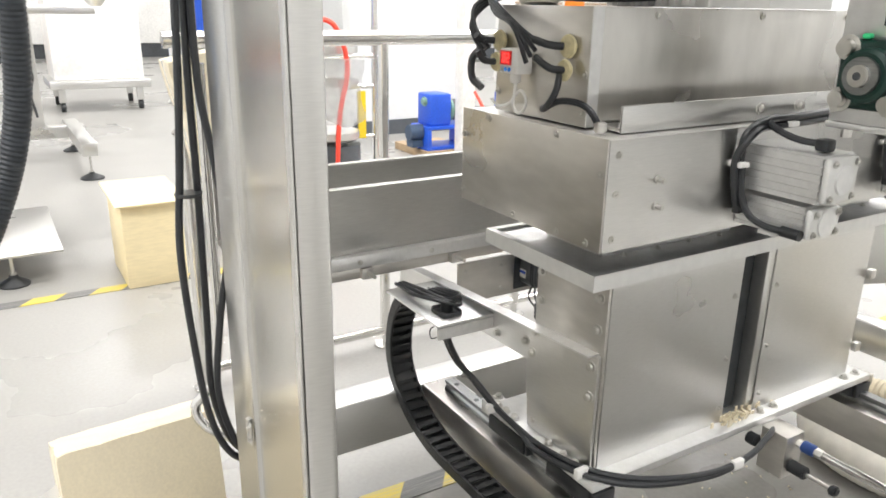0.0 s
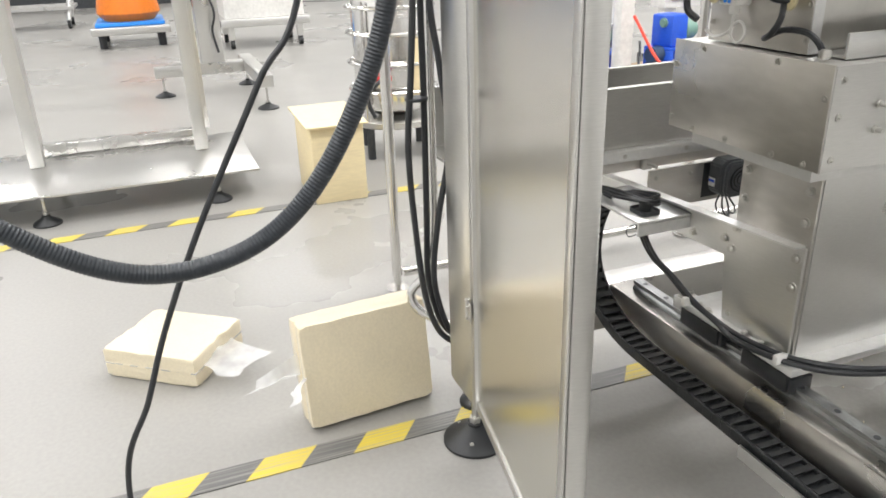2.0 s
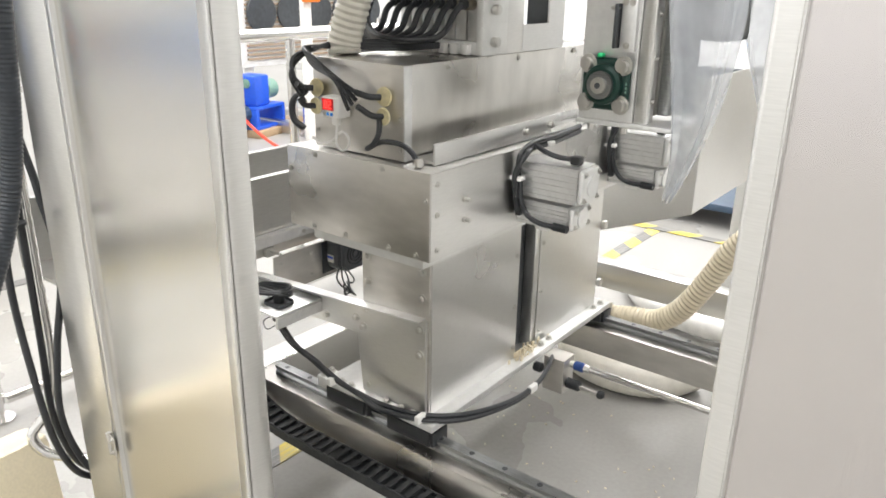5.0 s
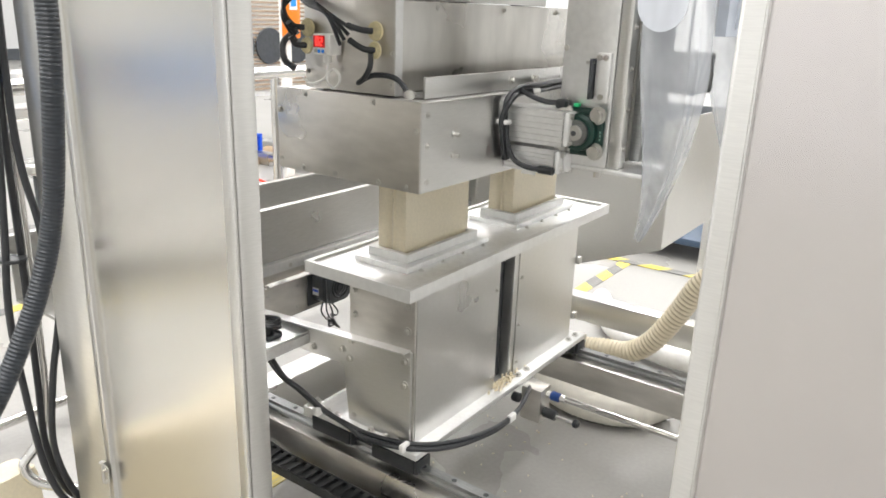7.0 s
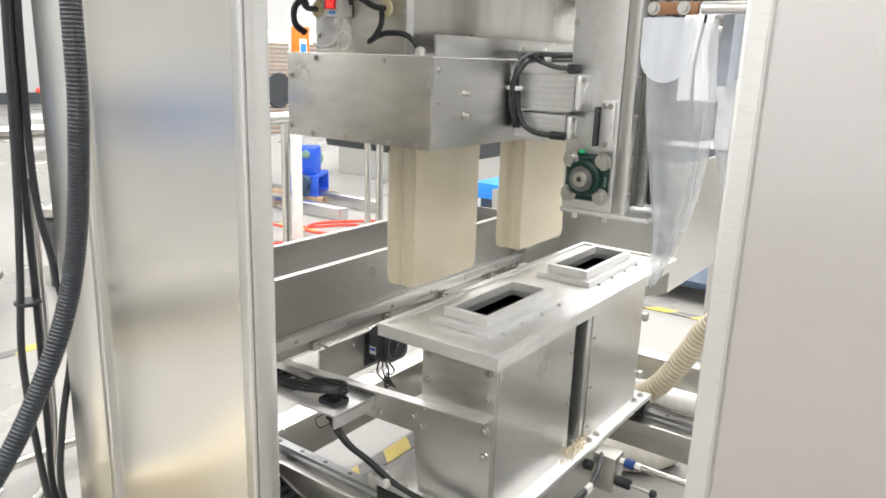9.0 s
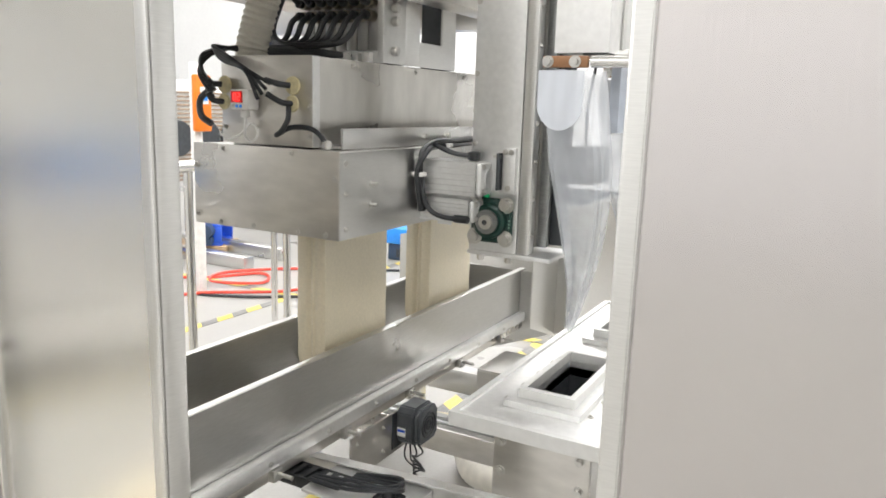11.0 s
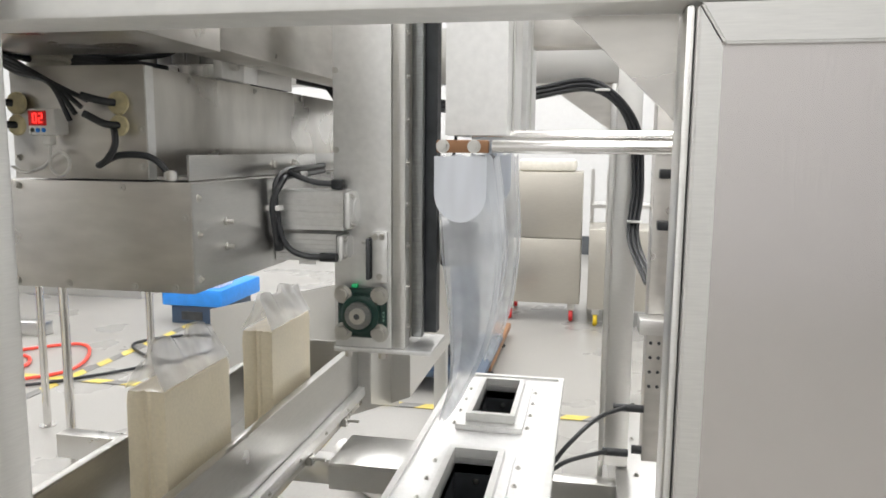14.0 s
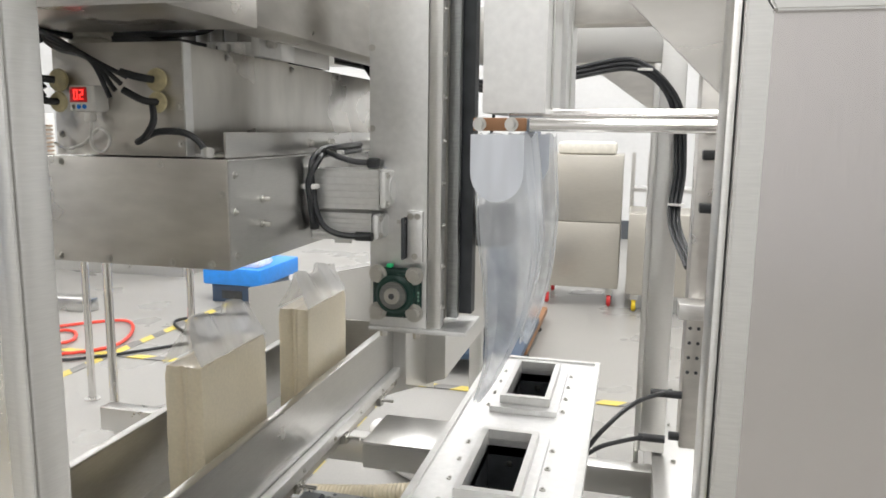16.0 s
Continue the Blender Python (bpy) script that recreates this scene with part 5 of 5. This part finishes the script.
def far_frame():
    t = thing("machine_stand", "grey stainless pedestal stand on levelling feet", "stand")
    part("beam", bm_box(-4.98, -4.88, -0.95, -0.22, 0.14, 0.22, 0.004), STEEL_H, t)
    part("beam", bm_box(-5.2, -4.1, -0.33, -0.24, 0.145, 0.225, 0.004), STEEL_H, t)
    part("column", bm_box(-5.0, -4.86, -0.62, -0.46, 0.221, 2.3, 0.004), STEEL, t)
    for x, y in ((-4.15, -0.285), (-4.93, -0.9), (-5.15, -0.285)):
        levelling_foot(t, x, y, 0.14, 0.07)
    part("crate_tray", bm_box(-5.4, -4.6, -0.9, -0.1, 0.95, 1.0, 0.004), STEEL_H, t)
    cb = thing("hung_cables", "coil of black cables hanging from the stand", "cable")
    for k in range(6):
        part("cable", bm_tube([(-4.82, -0.72 + 0.02 * k, 1.2), (-4.80, -0.76 - 0.02 * k, 0.95), (-4.80, -0.68, 0.80 - 0.03 * k), (-4.80, -0.58 + 0.02 * k, 0.95), (-4.82, -0.62, 1.2)], 0.012, 8, 8), RUBBER, cb)
    part("drop", bm_tube([(-4.80, -0.6, 0.9), (-4.75, -0.5, 0.6), (-4.8, -0.52, 0.45), (-4.78, -0.5, 0.3)], 0.008, 8, 8), RUBBER, cb)
    # leaning bench far left
    b = thing("steel_bench", "low stainless bench on black feet", "bench")
    part("top", bm_box(-5.2, -4.7, -3.6, -2.0, 0.22, 0.28, 0.004), STEEL_H, b)
    for x, y in ((-4.8, -2.08), (-4.8, -3.5), (-5.1, -2.08), (-5.1, -3.5)):
        levelling_foot(b, x, y, 0.22, 0.06)


def tank():
    t = thing("vacuum_tank", "polished stainless vacuum tank ringed by tube hoops on legs", "tank")
    cx, cy = -2.78, 0.16
    body = part("vessel", bm_lathe([(0.10, 0.20), (0.185, 0.24), (0.19, 0.25), (0.19, 0.78), (0.15, 0.86), (0.06, 0.90)], (cx, cy, 0), seg=40), CHROME, t)
    part("base_ring", bm_lathe([(0.215, 0.155), (0.225, 0.16), (0.225, 0.185), (0.215, 0.19)], (cx, cy, 0), seg=40), STEEL, t)
    for z in (0.33, 0.46, 0.60, 0.72):
        hoop = [(cx + 0.215 * math.cos(2 * math.pi * k / 14), cy + 0.215 * math.sin(2 * math.pi * k / 14), z) for k in range(15)]
        part("hoop", bm_tube(hoop, 0.009, 4, 8), CHROME, t)
    for k in range(4):
        a = 0.6 + k * math.pi / 2
        part("leg", bm_cyl((cx + 0.20 * math.cos(a), cy + 0.20 * math.sin(a), 0.0), 0.02, 0.156, "z", 12), DARK, t)
        part("stay", bm_cyl((cx + 0.212 * math.cos(a), cy + 0.212 * math.sin(a), 0.19), 0.008, 0.56, "z", 10), CHROME, t)
    part("label_plate", bm_box(cx + 0.19, cx + 0.197, cy + 0.03, cy + 0.12, 0.30, 0.58, 0.002), PLY, t, "pale yellow label strip")
    part("motor_head", bm_cyl((cx, cy, 0.90), 0.12, 0.25, "z", 24, bevel=0.02), BLUE, t)
    part("power_plug", bm_cyl((cx + 0.215, cy - 0.12, 0.42), 0.028, 0.07, "x", 18, bevel=0.004), REDP, t, "red industrial plug")
    part("plug_flange", bm_box(cx + 0.19, cx + 0.214, cy - 0.155, cy - 0.085, 0.385, 0.455, 0.004), REDP, t)
    part("lead", bm_tube([(cx + 0.28, cy - 0.13, 0.42), (cx + 0.31, cy - 0.18, 0.40), (cx + 0.32, cy - 0.22, 0.36), (cx + 0.30, cy - 0.21, 0.30), (cx + 0.31, cy - 0.19, 0.25)], 0.010, 8, 8), RUBBER, t)
    s = thing("tube_rack", "tall polished tube rack holding vacuum heads", "rack")
    for y in (0.62, 1.05):
        part("rack_post", bm_cyl((-2.95, y, 0.02), 0.018, 1.5, "z", 14), CHROME, s)
    for z in (0.35, 0.62, 0.78):
        part("rack_rail", bm_cyl((-2.95, 0.6, z), 0.013, 0.47, "y", 12), CHROME, s)
        part("rack_tray", bm_lathe([(0.13, 0), (0.15, 0.01), (0.15, 0.045), (0.13, 0.05)], (-2.85, 0.74, z + 0.02)), STEEL, s)
    part("drum", bm_cyl((-2.85, 0.78, 0.0), 0.12, 0.345, "z", 24), SKIRT, s)
    part("yellow_tag", bm_box(-2.92, -2.90, 0.93, 0.97, 0.35, 0.60), YELLOW, s)
    part("red_hose", bm_tube([(-2.70, 0.60, 0.98), (-2.66, 0.70, 0.94), (-2.66, 0.76, 0.75), (-2.68, 0.72, 0.50), (-2.68, 0.70, 0.2)], 0.012, 8, 8), RED_HOSE, s)


def carton():
    c = thing("carton_box", "pale yellow carton box with a loose lid on the floor", "box")
    part("body", bm_box(-2.44, -2.10, -0.41, -0.19, 0.001, 0.325, 0.004), PLY, c)
    part("lid", bm_prism([(-2.46, 0.338), (-2.07, 0.326), (-2.07, 0.332), (-2.46, 0.346)], "y", -0.43, -0.175), PLY, c)


def blue_machines():
    # geared blue blowers on a wooden pallet
    for k, (x, y, sc) in enumerate(((-3.95, 2.02, 0.56), (-3.90, 2.62, 0.56), (-3.75, 3.15, 0.56))):
        b = thing("blue_blower", "blue painted blower with a green motor on a wooden pallet", "blower", "blue blowers", at=pose(x, y, 0, 0, 0, 15 * k) @ Matrix.Scale(sc, 4))
        part("pallet", bm_box(-0.45, 0.45, -0.35, 0.35, 0.002, 0.10, 0.004), WOOD, b, "wooden pallet")
        bm = bm_box(-0.05, 0.38, -0.32, 0.32, 0.101, 0.14, 0.006)
        bm_box(-0.05, 0.38, -0.32, -0.26, 0.1405, 0.36, 0.004, bm)
        bm_box(-0.05, 0.38, 0.26, 0.32, 0.1405, 0.36, 0.004, bm)
        bm_box(-0.05, 0.38, -0.32, 0.32, 0.3605, 0.40, 0.006, bm)
        part("stand", bm, BLUE, b)
        part("blower_case", bm_box(0.0, 0.34, -0.26, 0.05, 0.402, 0.80, 0.03), BLUE, b)
        part("cowl", bm_cyl((0.17, 0.06, 0.58), 0.16, 0.05, "y", 28, bevel=0.01), SAGE, b)
        part("motor", bm_cyl((0.17, 0.11, 0.58), 0.13, 0.22, "y", 28, bevel=0.015), SAGE if k else MOTOR, b, "finned electric motor")
        part("silencer", bm_cyl((0.20, -0.30, 0.70), 0.06, 0.40, "y", 20, bevel=0.02), SAGE, b)
        part("side_motor", bm_cyl((0.20, -0.50, 0.32), 0.10, 0.2, "y", 24, bevel=0.01), NAVY, b)
        part("side_motor_foot", bm_box(0.12, 0.28, -0.48, -0.33, 0.1405, 0.23), NAVY, b)
    # tall fan unit with slatted guard
    g = thing("slatted_unit", "pale machine unit with slatted fan guards and an orange controller", "ventilator")
    part("frame", bm_box(-4.55, -4.35, 2.95, 4.6, 0.42, 1.35, 0.01), WHITE_P, g)
    for k in range(5):
        cy, cz = 3.15 + 0.32 * k, 0.85
        fg = part("guard_ring", bm_lathe([(0.15, 0), (0.155, 0.01), (0.15, 0.02)], (-4.33, cy, cz), "x", 28), DARK, g)
    for k in range(22):
        part("slat", bm_box(-4.349, -4.33, 3.0, 4.55, 0.48 + 0.036 * k, 0.496 + 0.036 * k), surface("tan_slat", (0.35, 0.26, 0.18), 0.5) if k == 0 else bpy.data.materials["tan_slat"], g)
    for y in (3.0, 4.45):
        part("leg", bm_box(-4.5, -4.4, y, y + 0.1, 0.0, 0.419), WHITE_P, g)
    o = thing("orange_controller", "orange handheld controller hanging on a post", "controller")
    part("shell", bm_box(-2.62, -2.58, 2.06, 2.18, 1.0, 1.33, 0.01), ORANGE, o)
    part("screen_panel", bm_box(-2.579, -2.576, 2.09, 2.15, 1.16, 1.26), WHITE_P, o)
    part("key_pad", bm_box(-2.575, -2.573, 2.10, 2.14, 1.18, 1.23), BLUE_T, o)
    part("post", bm_box(-2.66, -2.621, 2.08, 2.14, 0.0, 1.4, 0.004), WHITE_P, o)
    w = thing("white_post", "white building column behind the machines", "column", kind="structure")
    part("shaft", bm_box(-3.58, -3.48, 1.96, 2.06, 0, 3.5, 0.008), WHITE_P, w)
    # big tote and pallets on the north side
    tt = thing("blue_tote", "bright blue plastic tote on a dark pallet", "tote")
    part("pallet", bm_box(-2.30, -1.98, 3.70, 4.3, 0.002, 0.13, 0.006), NAVY, tt, "dark plastic pallet")
    # slot painted on as a dark block for the shade inside
    part("pallet_slot", bm_box(-2.22, -2.06, 3.694, 3.7005, 0.03, 0.09), DARK, tt)
    part("tote", bm_box(-2.36, -1.90, 3.68, 4.3, 0.131, 0.255, 0.012), BLUE_T, tt)
    part("wrap", bm_box(-2.15, -1.93, 3.72, 3.95, 0.256, 0.31, 0.025), FILM_C, tt)
    r = thing("red_air_hose", "red air hose curled loosely over the floor", "hose")
    part("hose", bm_tube([(-3.4, 2.0, 0.5), (-3.2, 2.1, 0.2), (-3.0, 2.3, 0.02), (-2.7, 2.7, 0.015), (-2.5, 2.5, 0.015), (-2.75, 2.3, 0.03), (-2.9, 2.6, 0.015), (-2.5, 3.0, 0.015), (-2.2, 2.5, 0.015), (-2.6, 2.1, 0.015), (-2.8, 1.8, 0.015), (-3.2, 1.6, 0.015)], 0.010, 10, 8), RED_HOSE, r)
    k = thing("floor_cable", "black cable curled over the floor", "cable")
    part("cable", bm_tube([(-3.6, 2.2, 0.3), (-3.2, 2.0, 0.012), (-2.4, 2.15, 0.012), (-1.9, 2.6, 0.012), (-1.6, 3.2, 0.012), (-1.9, 3.4, 0.012), (-2.2, 3.1, 0.012), (-1.8, 2.8, 0.012), (-1.3, 2.9, 0.012), (-0.9, 2.8, 0.012)], 0.009, 10, 8), RUBBER, k)
    fl = thing("pallet_beam", "pale timber skids under the machines", "timber")
    part("skid", bm_box(-4.4, -2.9, 2.75, 2.85, 0.002, 0.09, 0.004), STEEL_H, fl)
    part("skid", bm_box(-4.4, -2.9, 3.15, 3.25, 0.002, 0.09, 0.004), STEEL_H, fl)
    dk = thing("dark_machine", "low dark machine bed with black drape", "machine")
    part("bed", bm_box(-4.6, -2.9, 4.3, 5.3, 0.28, 0.55, 0.04), DARK, dk)
    part("plinth", bm_box(-4.5, -3.0, 4.4, 5.2, 0.0, 0.279), STEEL, dk)


def north_side():
    # rear outlet hopper behind the trough
    h = thing("outlet_hopper", "plain stainless outlet hopper behind the carriage", "hopper")
    part("front_sheet", bm_prism([(-0.62, 0.72), (0.06, 0.88), (0.06, 0.47), (-0.30, 0.33), (-0.62, 0.33)], "y", 1.20, 1.205), STEEL, h)
    part("side_sheet", bm_prism([(1.206, 0.88), (1.9, 0.88), (1.9, 0.47), (1.206, 0.47)], "x", 0.055, 0.06), STEEL, h)
    part("hopper_leg", bm_box(0.0, 0.05, 1.85, 1.895, 0.0, 0.469, 0.003), STEEL, h)
    part("hopper_leg", bm_box(-0.6, -0.55, 1.25, 1.30, 0.0, 0.329, 0.003), STEEL, h)
    m = thing("drive_motor", "dark blue-grey motor unit on a brown steel frame", "motor")
    part("cabinet", bm_box(-0.30, -0.02, 3.0, 3.3, 0.121, 0.62, 0.01), NAVY, m)
    part("motor", bm_cyl((-0.16, 2.72, 0.225), 0.075, 0.28, "y", 28, bevel=0.01), MOTOR, m)
    part("motor_nose", bm_cyl((-0.16, 2.62, 0.225), 0.04, 0.1, "y", 20), MOTOR, m)
    part("bed_plate", bm_box(-0.62, 0.10, 2.6, 3.45, 0.085, 0.12, 0.004), NAVY, m)
    part("motor_cradle", bm_box(-0.22, -0.06, 2.74, 2.98, 0.121, 0.16), NAVY, m)
    part("beam", bm_box(-0.70, -0.60, 2.55, 3.5, 0.045, 0.084, 0.004), BROWN, m, "brown steel beam")
    part("beam", bm_box(0.0, 0.10, 2.9, 3.9, 0.045, 0.084, 0.004), BROWN, m, "brown steel beam")
    for x, y in ((-0.65, 2.6), (0.05, 3.0), (0.05, 3.6), (-0.65, 3.4)):
        levelling_foot(m, x, y, 0.045, 0.05, 0.02)
    for k, (x0, x1, y0, z0, z1) in enumerate(((-0.02, 0.545, 4.35, 0.14, 1.09), (0.60, 1.15, 4.25, 0.13, 0.72))):
        c = thing("steel_cabinet", "beige stainless cabinet on castors", "cabinet", "steel cabinets")
        zm = (z0 + z1) / 2 if k == 0 else z1 - 0.02
        part("lower_door", bm_box(x0, x1, y0, y0 + 0.55, z0, zm - 0.002, 0.006), CAB, c)
        if k == 0:
            part("upper_door", bm_box(x0, x1, y0, y0 + 0.55, zm + 0.002, z1, 0.006), CAB, c)
        for x in (x0 + 0.06, x1 - 0.06):
            for y in (y0 + 0.06, y0 + 0.48):
                w = part("castor", bm_cyl((x - 0.015, y, 0.046), 0.045, 0.03, "x", 20, bevel=0.006), YELLOW if k else REDP, c, "castor wheel")
                part("castor_fork", bm_box(x - 0.025, x + 0.025, y - 0.03, y + 0.03, 0.085, z0 - 0.001, 0.004), BOLT, w)
        if k == 0:
            part("folded_cloth", bm_box(x0 + 0.1, x1 - 0.05, y0 + 0.05, y0 + 0.45, z1 + 0.001, z1 + 0.09, 0.03), CREAM, c)
    r = thing("steel_rack", "small open steel rack behind the cabinets", "rack")
    for x in (0.60, 0.72):
        part("upright", bm_box(x, x + 0.03, 4.9, 4.93, 0.0, 1.1), STEEL, r)
    part("shelf", bm_box(0.60, 1.1, 4.86, 5.2, 0.80, 0.83), STEEL, r)


def far_west():
    s = thing("platform_scale", "flat blue and steel platform scale with an orange bag", "scale")
    part("scale_plate", bm_box(-8.9, -8.0, -1.5, -0.7, 0.14, 0.22, 0.01), STEEL_H, s)
    part("scale_mat", bm_box(-8.85, -8.05, -1.45, -0.75, 0.221, 0.26, 0.01), BLUE_T, s)
    for x in (-8.8, -8.1):
        for y in (-1.4, -0.8):
            part("foot", bm_cyl((x, y, 0), 0.04, 0.139, "z", 12), BLACK, s)
    o = bm_lathe([(0.26, 0.0), (0.33, 0.08), (0.30, 0.26), (0.16, 0.36), (0.06, 0.40)], (-8.4, -1.1, 0.261))
    solo("orange_sack", o, ORANGE, "orange sack slumped on the scale", "sack")
    t = thing("steel_trolley", "stainless A-frame trolley on castors", "trolley")
    for y in (-2.7, -1.9):
        part("side_leg", bm_tube([(-11.3, y, 0.10), (-11.2, y + 0.1, 0.7), (-10.9, y + 0.1, 0.7), (-10.7, y, 0.10)], 0.03, 8, 10), STEEL, t)
    for z in (0.25, 0.65):
        part("shelf", bm_box(-11.35, -10.65, -2.8, -1.8, z, z + 0.04), STEEL_H, t)
    for x in (-11.3, -10.7):
        for y in (-2.7, -1.9):
            part("castor", bm_cyl((x, y - 0.02, 0.06), 0.06, 0.04, "y", 16), BLACK, t)
    b = thing("blue_crate", "stacked translucent blue crates", "crate")
    part("crate", bm_box(-10.6, -9.6, -4.4, -3.2, 0.001, 0.5, 0.03), BLUE_T, b)
    part("crate", bm_box(-10.5, -9.7, -4.3, -3.3, 0.501, 1.0, 0.03), MOUNT, b)
    f = thing("machine_cabinet", "white and grey machine cabinet on castors", "cabinet")
    part("body", bm_box(-7.9, -7.2, -0.2, 0.6, 0.30, 1.2, 0.01), WHITE_P, f)
    part("tray", bm_box(-7.95, -7.15, -0.25, 0.65, 0.22, 0.2995, 0.01), STEEL, f)
    for x in (-7.85, -7.25):
        for y in (-0.15, 0.55):
            part("leg", bm_box(x - 0.03, x + 0.03, y - 0.03, y + 0.03, 0.09, 0.2195), STEEL, f)
            part("castor", bm_cyl((x, y - 0.02, 0.046), 0.045, 0.04, "y", 16), BLACK, f)
    c = thing("wall_cabinet", "long white cabinets along the far wall", "cabinet")
    part("bank", bm_box(-14.97, -14.4, -4.5, 2.5, 0.25, 1.3, 0.02), WHITE_P, c)
    part("plinth", bm_box(-14.9, -14.45, -4.5, 2.5, 0.0, 0.2495), DARK, c)


def spilled_rice():
    bm = bmesh.new()
    rnd = random.Random(21)
    for k in range(170):
        x, y, a = rnd.uniform(-0.35, 0.75), rnd.uniform(0.05, 0.72), rnd.uniform(0, 3.14)
        own = bm_box(-0.003, 0.003, -0.0011, 0.0011, 0.0003, 0.0022)
        bmesh.ops.transform(own, matrix=pose(x, y, 0, 0, 0, math.degrees(a)), verts=own.verts)
        merge(bm, own)
    solo("spilled_rice", bm, RICE, "scattered rice grains on the floor below the rails", "rice grains", kind="stuff")


# ---- build ----
hall()
enclosure()
base_frame()
CARRIAGE = carriage()
HEAD = head()
column()
bag_feeder()
FRONT_BAG = bag("hanging_bag", -0.03, (0.325, 0.36, 0.735), 0.16, seed=2)
bag("hanging_bag", 0.27, (0.365, 0.74, 0.745), 0.22, seed=5)
BX, BW, BL, BH, BZ = -0.0975, 0.068, 0.222, 0.285, 0.5425
BRICKS = [brick("packed_brick", BW, BL, BH, pose(BX, y, BZ), "cream vacuum-packed rice brick with a clear bag top", True, 11 + k) for k, y in enumerate((0.147, 0.560))]
THROWN = floor_bricks()
LINKS = chain()
hoses()
spilled_rice()
fence()
platform()
far_frame()
tank()
carton()
blue_machines()
north_side()
far_west()


def tidy():
    """Parts sit at most two levels under their thing; a group of pieces takes its first mesh as its part."""
    for e in [o for o in scene.objects if o.type == "EMPTY" and o.parent]:
        kids = list(e.children)
        lead = next(k for k in kids if k.type == "MESH" and not k.children)
        lead.parent = e.parent
        lead.name, lead["label"] = e.name.split(".")[0], e["label"]
        for k in kids:
            if k is not lead:
                k.parent = lead
        bpy.data.objects.remove(e)
    for o in list(scene.objects):
        if o.type == "MESH" and o.parent and o.parent.parent and o.parent.parent.parent:
            o.parent = o.parent.parent


tidy()


def motions():
    """All that moves: the carriage and its chain, the head, the two bricks, the thrown brick."""
    go = [(8.3, 0.0), (8.6, 0.03), (9.0, 0.17), (9.4, 0.35), (9.8, 0.48), (10.1, 0.506)]
    walk(CARRIAGE, [(0, pose(0, 0, 0))] + [(t, pose(s, 0, 0)) for t, s in go] + [(16, pose(0.506, 0, 0))])
    for k, link in enumerate(LINKS):
        walk(link, [(0, chain_pose(k, 0))] + [(t, chain_pose(k, s)) for t, s in go] + [(16, chain_pose(k, 0.506))])
    lift = [(0, 0.046), (0.25, 0.022), (0.5, 0.004), (0.7, 0.0), (4.8, 0.0), (5.2, 0.01), (7.0, 0.185), (7.5, 0.236), (8.0, 0.287), (8.3, 0.312), (8.6, 0.327), (9.4, 0.332), (10.1, 0.331), (10.5, 0.308), (11.0, 0.259), (11.5, 0.217), (11.9, 0.184), (12.05, 0.182), (12.2, 0.192), (12.5, 0.227), (13.0, 0.278), (13.5, 0.328), (13.8, 0.352), (14.0, 0.356), (16, 0.356)]
    walk(HEAD, [(t, pose(0, 0, u)) for t, u in lift])
    for b, y in zip(BRICKS, (0.147, 0.560)):
        rows = [(t, pose(BX, y, BZ + max(u, 0.0))) for t, u in lift if 0.6 < t <= 12.06]
        rest = BZ + 0.176
        walk(b, [(0, pose(BX, y, BZ))] + [(t, m if m.translation.z > rest or t < 11 else pose(BX, y, rest)) for t, m in rows] + [(12.2, pose(BX, y, rest)), (16, pose(BX, y, rest))])
    # the carriage brushes the bag's tip aside as it comes
    hinge = (0.431, 0.025, 1.243)
    def swing(deg):
        return pose(*hinge, 0, deg, 0) @ pose(*(-q for q in hinge))
    walk(FRONT_BAG, [(0, swing(3.8)), (8.4, swing(3.8)), (9.3, swing(0.8)), (10.0, swing(-1.2)), (16, swing(-1.2))])

    def tumble(x, y, z, tilt, spin, yaw=0):
        return pose(x, y, z, 0, tilt, yaw) @ pose(0, 0, 0, 0, 0, spin)
    walk(THROWN, [
        (0, tumble(-0.72, -0.325, 0.86, 88, 12)), (0.1, tumble(-0.73, -0.375, 0.79, 88, 16)), (0.2, tumble(-0.76, -0.435, 0.71, 88, 22)), (0.3, tumble(-0.715, -0.489, 0.674, 86, 28, -6)), (0.4, tumble(-0.624, -0.584, 0.568, 84, 32, -9)),
        (0.5, tumble(-0.501, -0.643, 0.438, 78, 2, -10)), (0.6, tumble(-0.622, -0.718, 0.353, 70, -20, -8)), (0.8, tumble(-0.95, -0.915, 0.16, 46, -38, -10)),
        (0.9, tumble(-0.99, -0.96, 0.125, 28, -32, -12)), (1.0, tumble(-1.02, -1.0, 0.085, 12, -26, -12)), (1.12, tumble(-1.04, -1.02, 0.042, 0, -25, -12)), (16, tumble(-1.04, -1.02, 0.042, 0, -25, -12))])


motions()
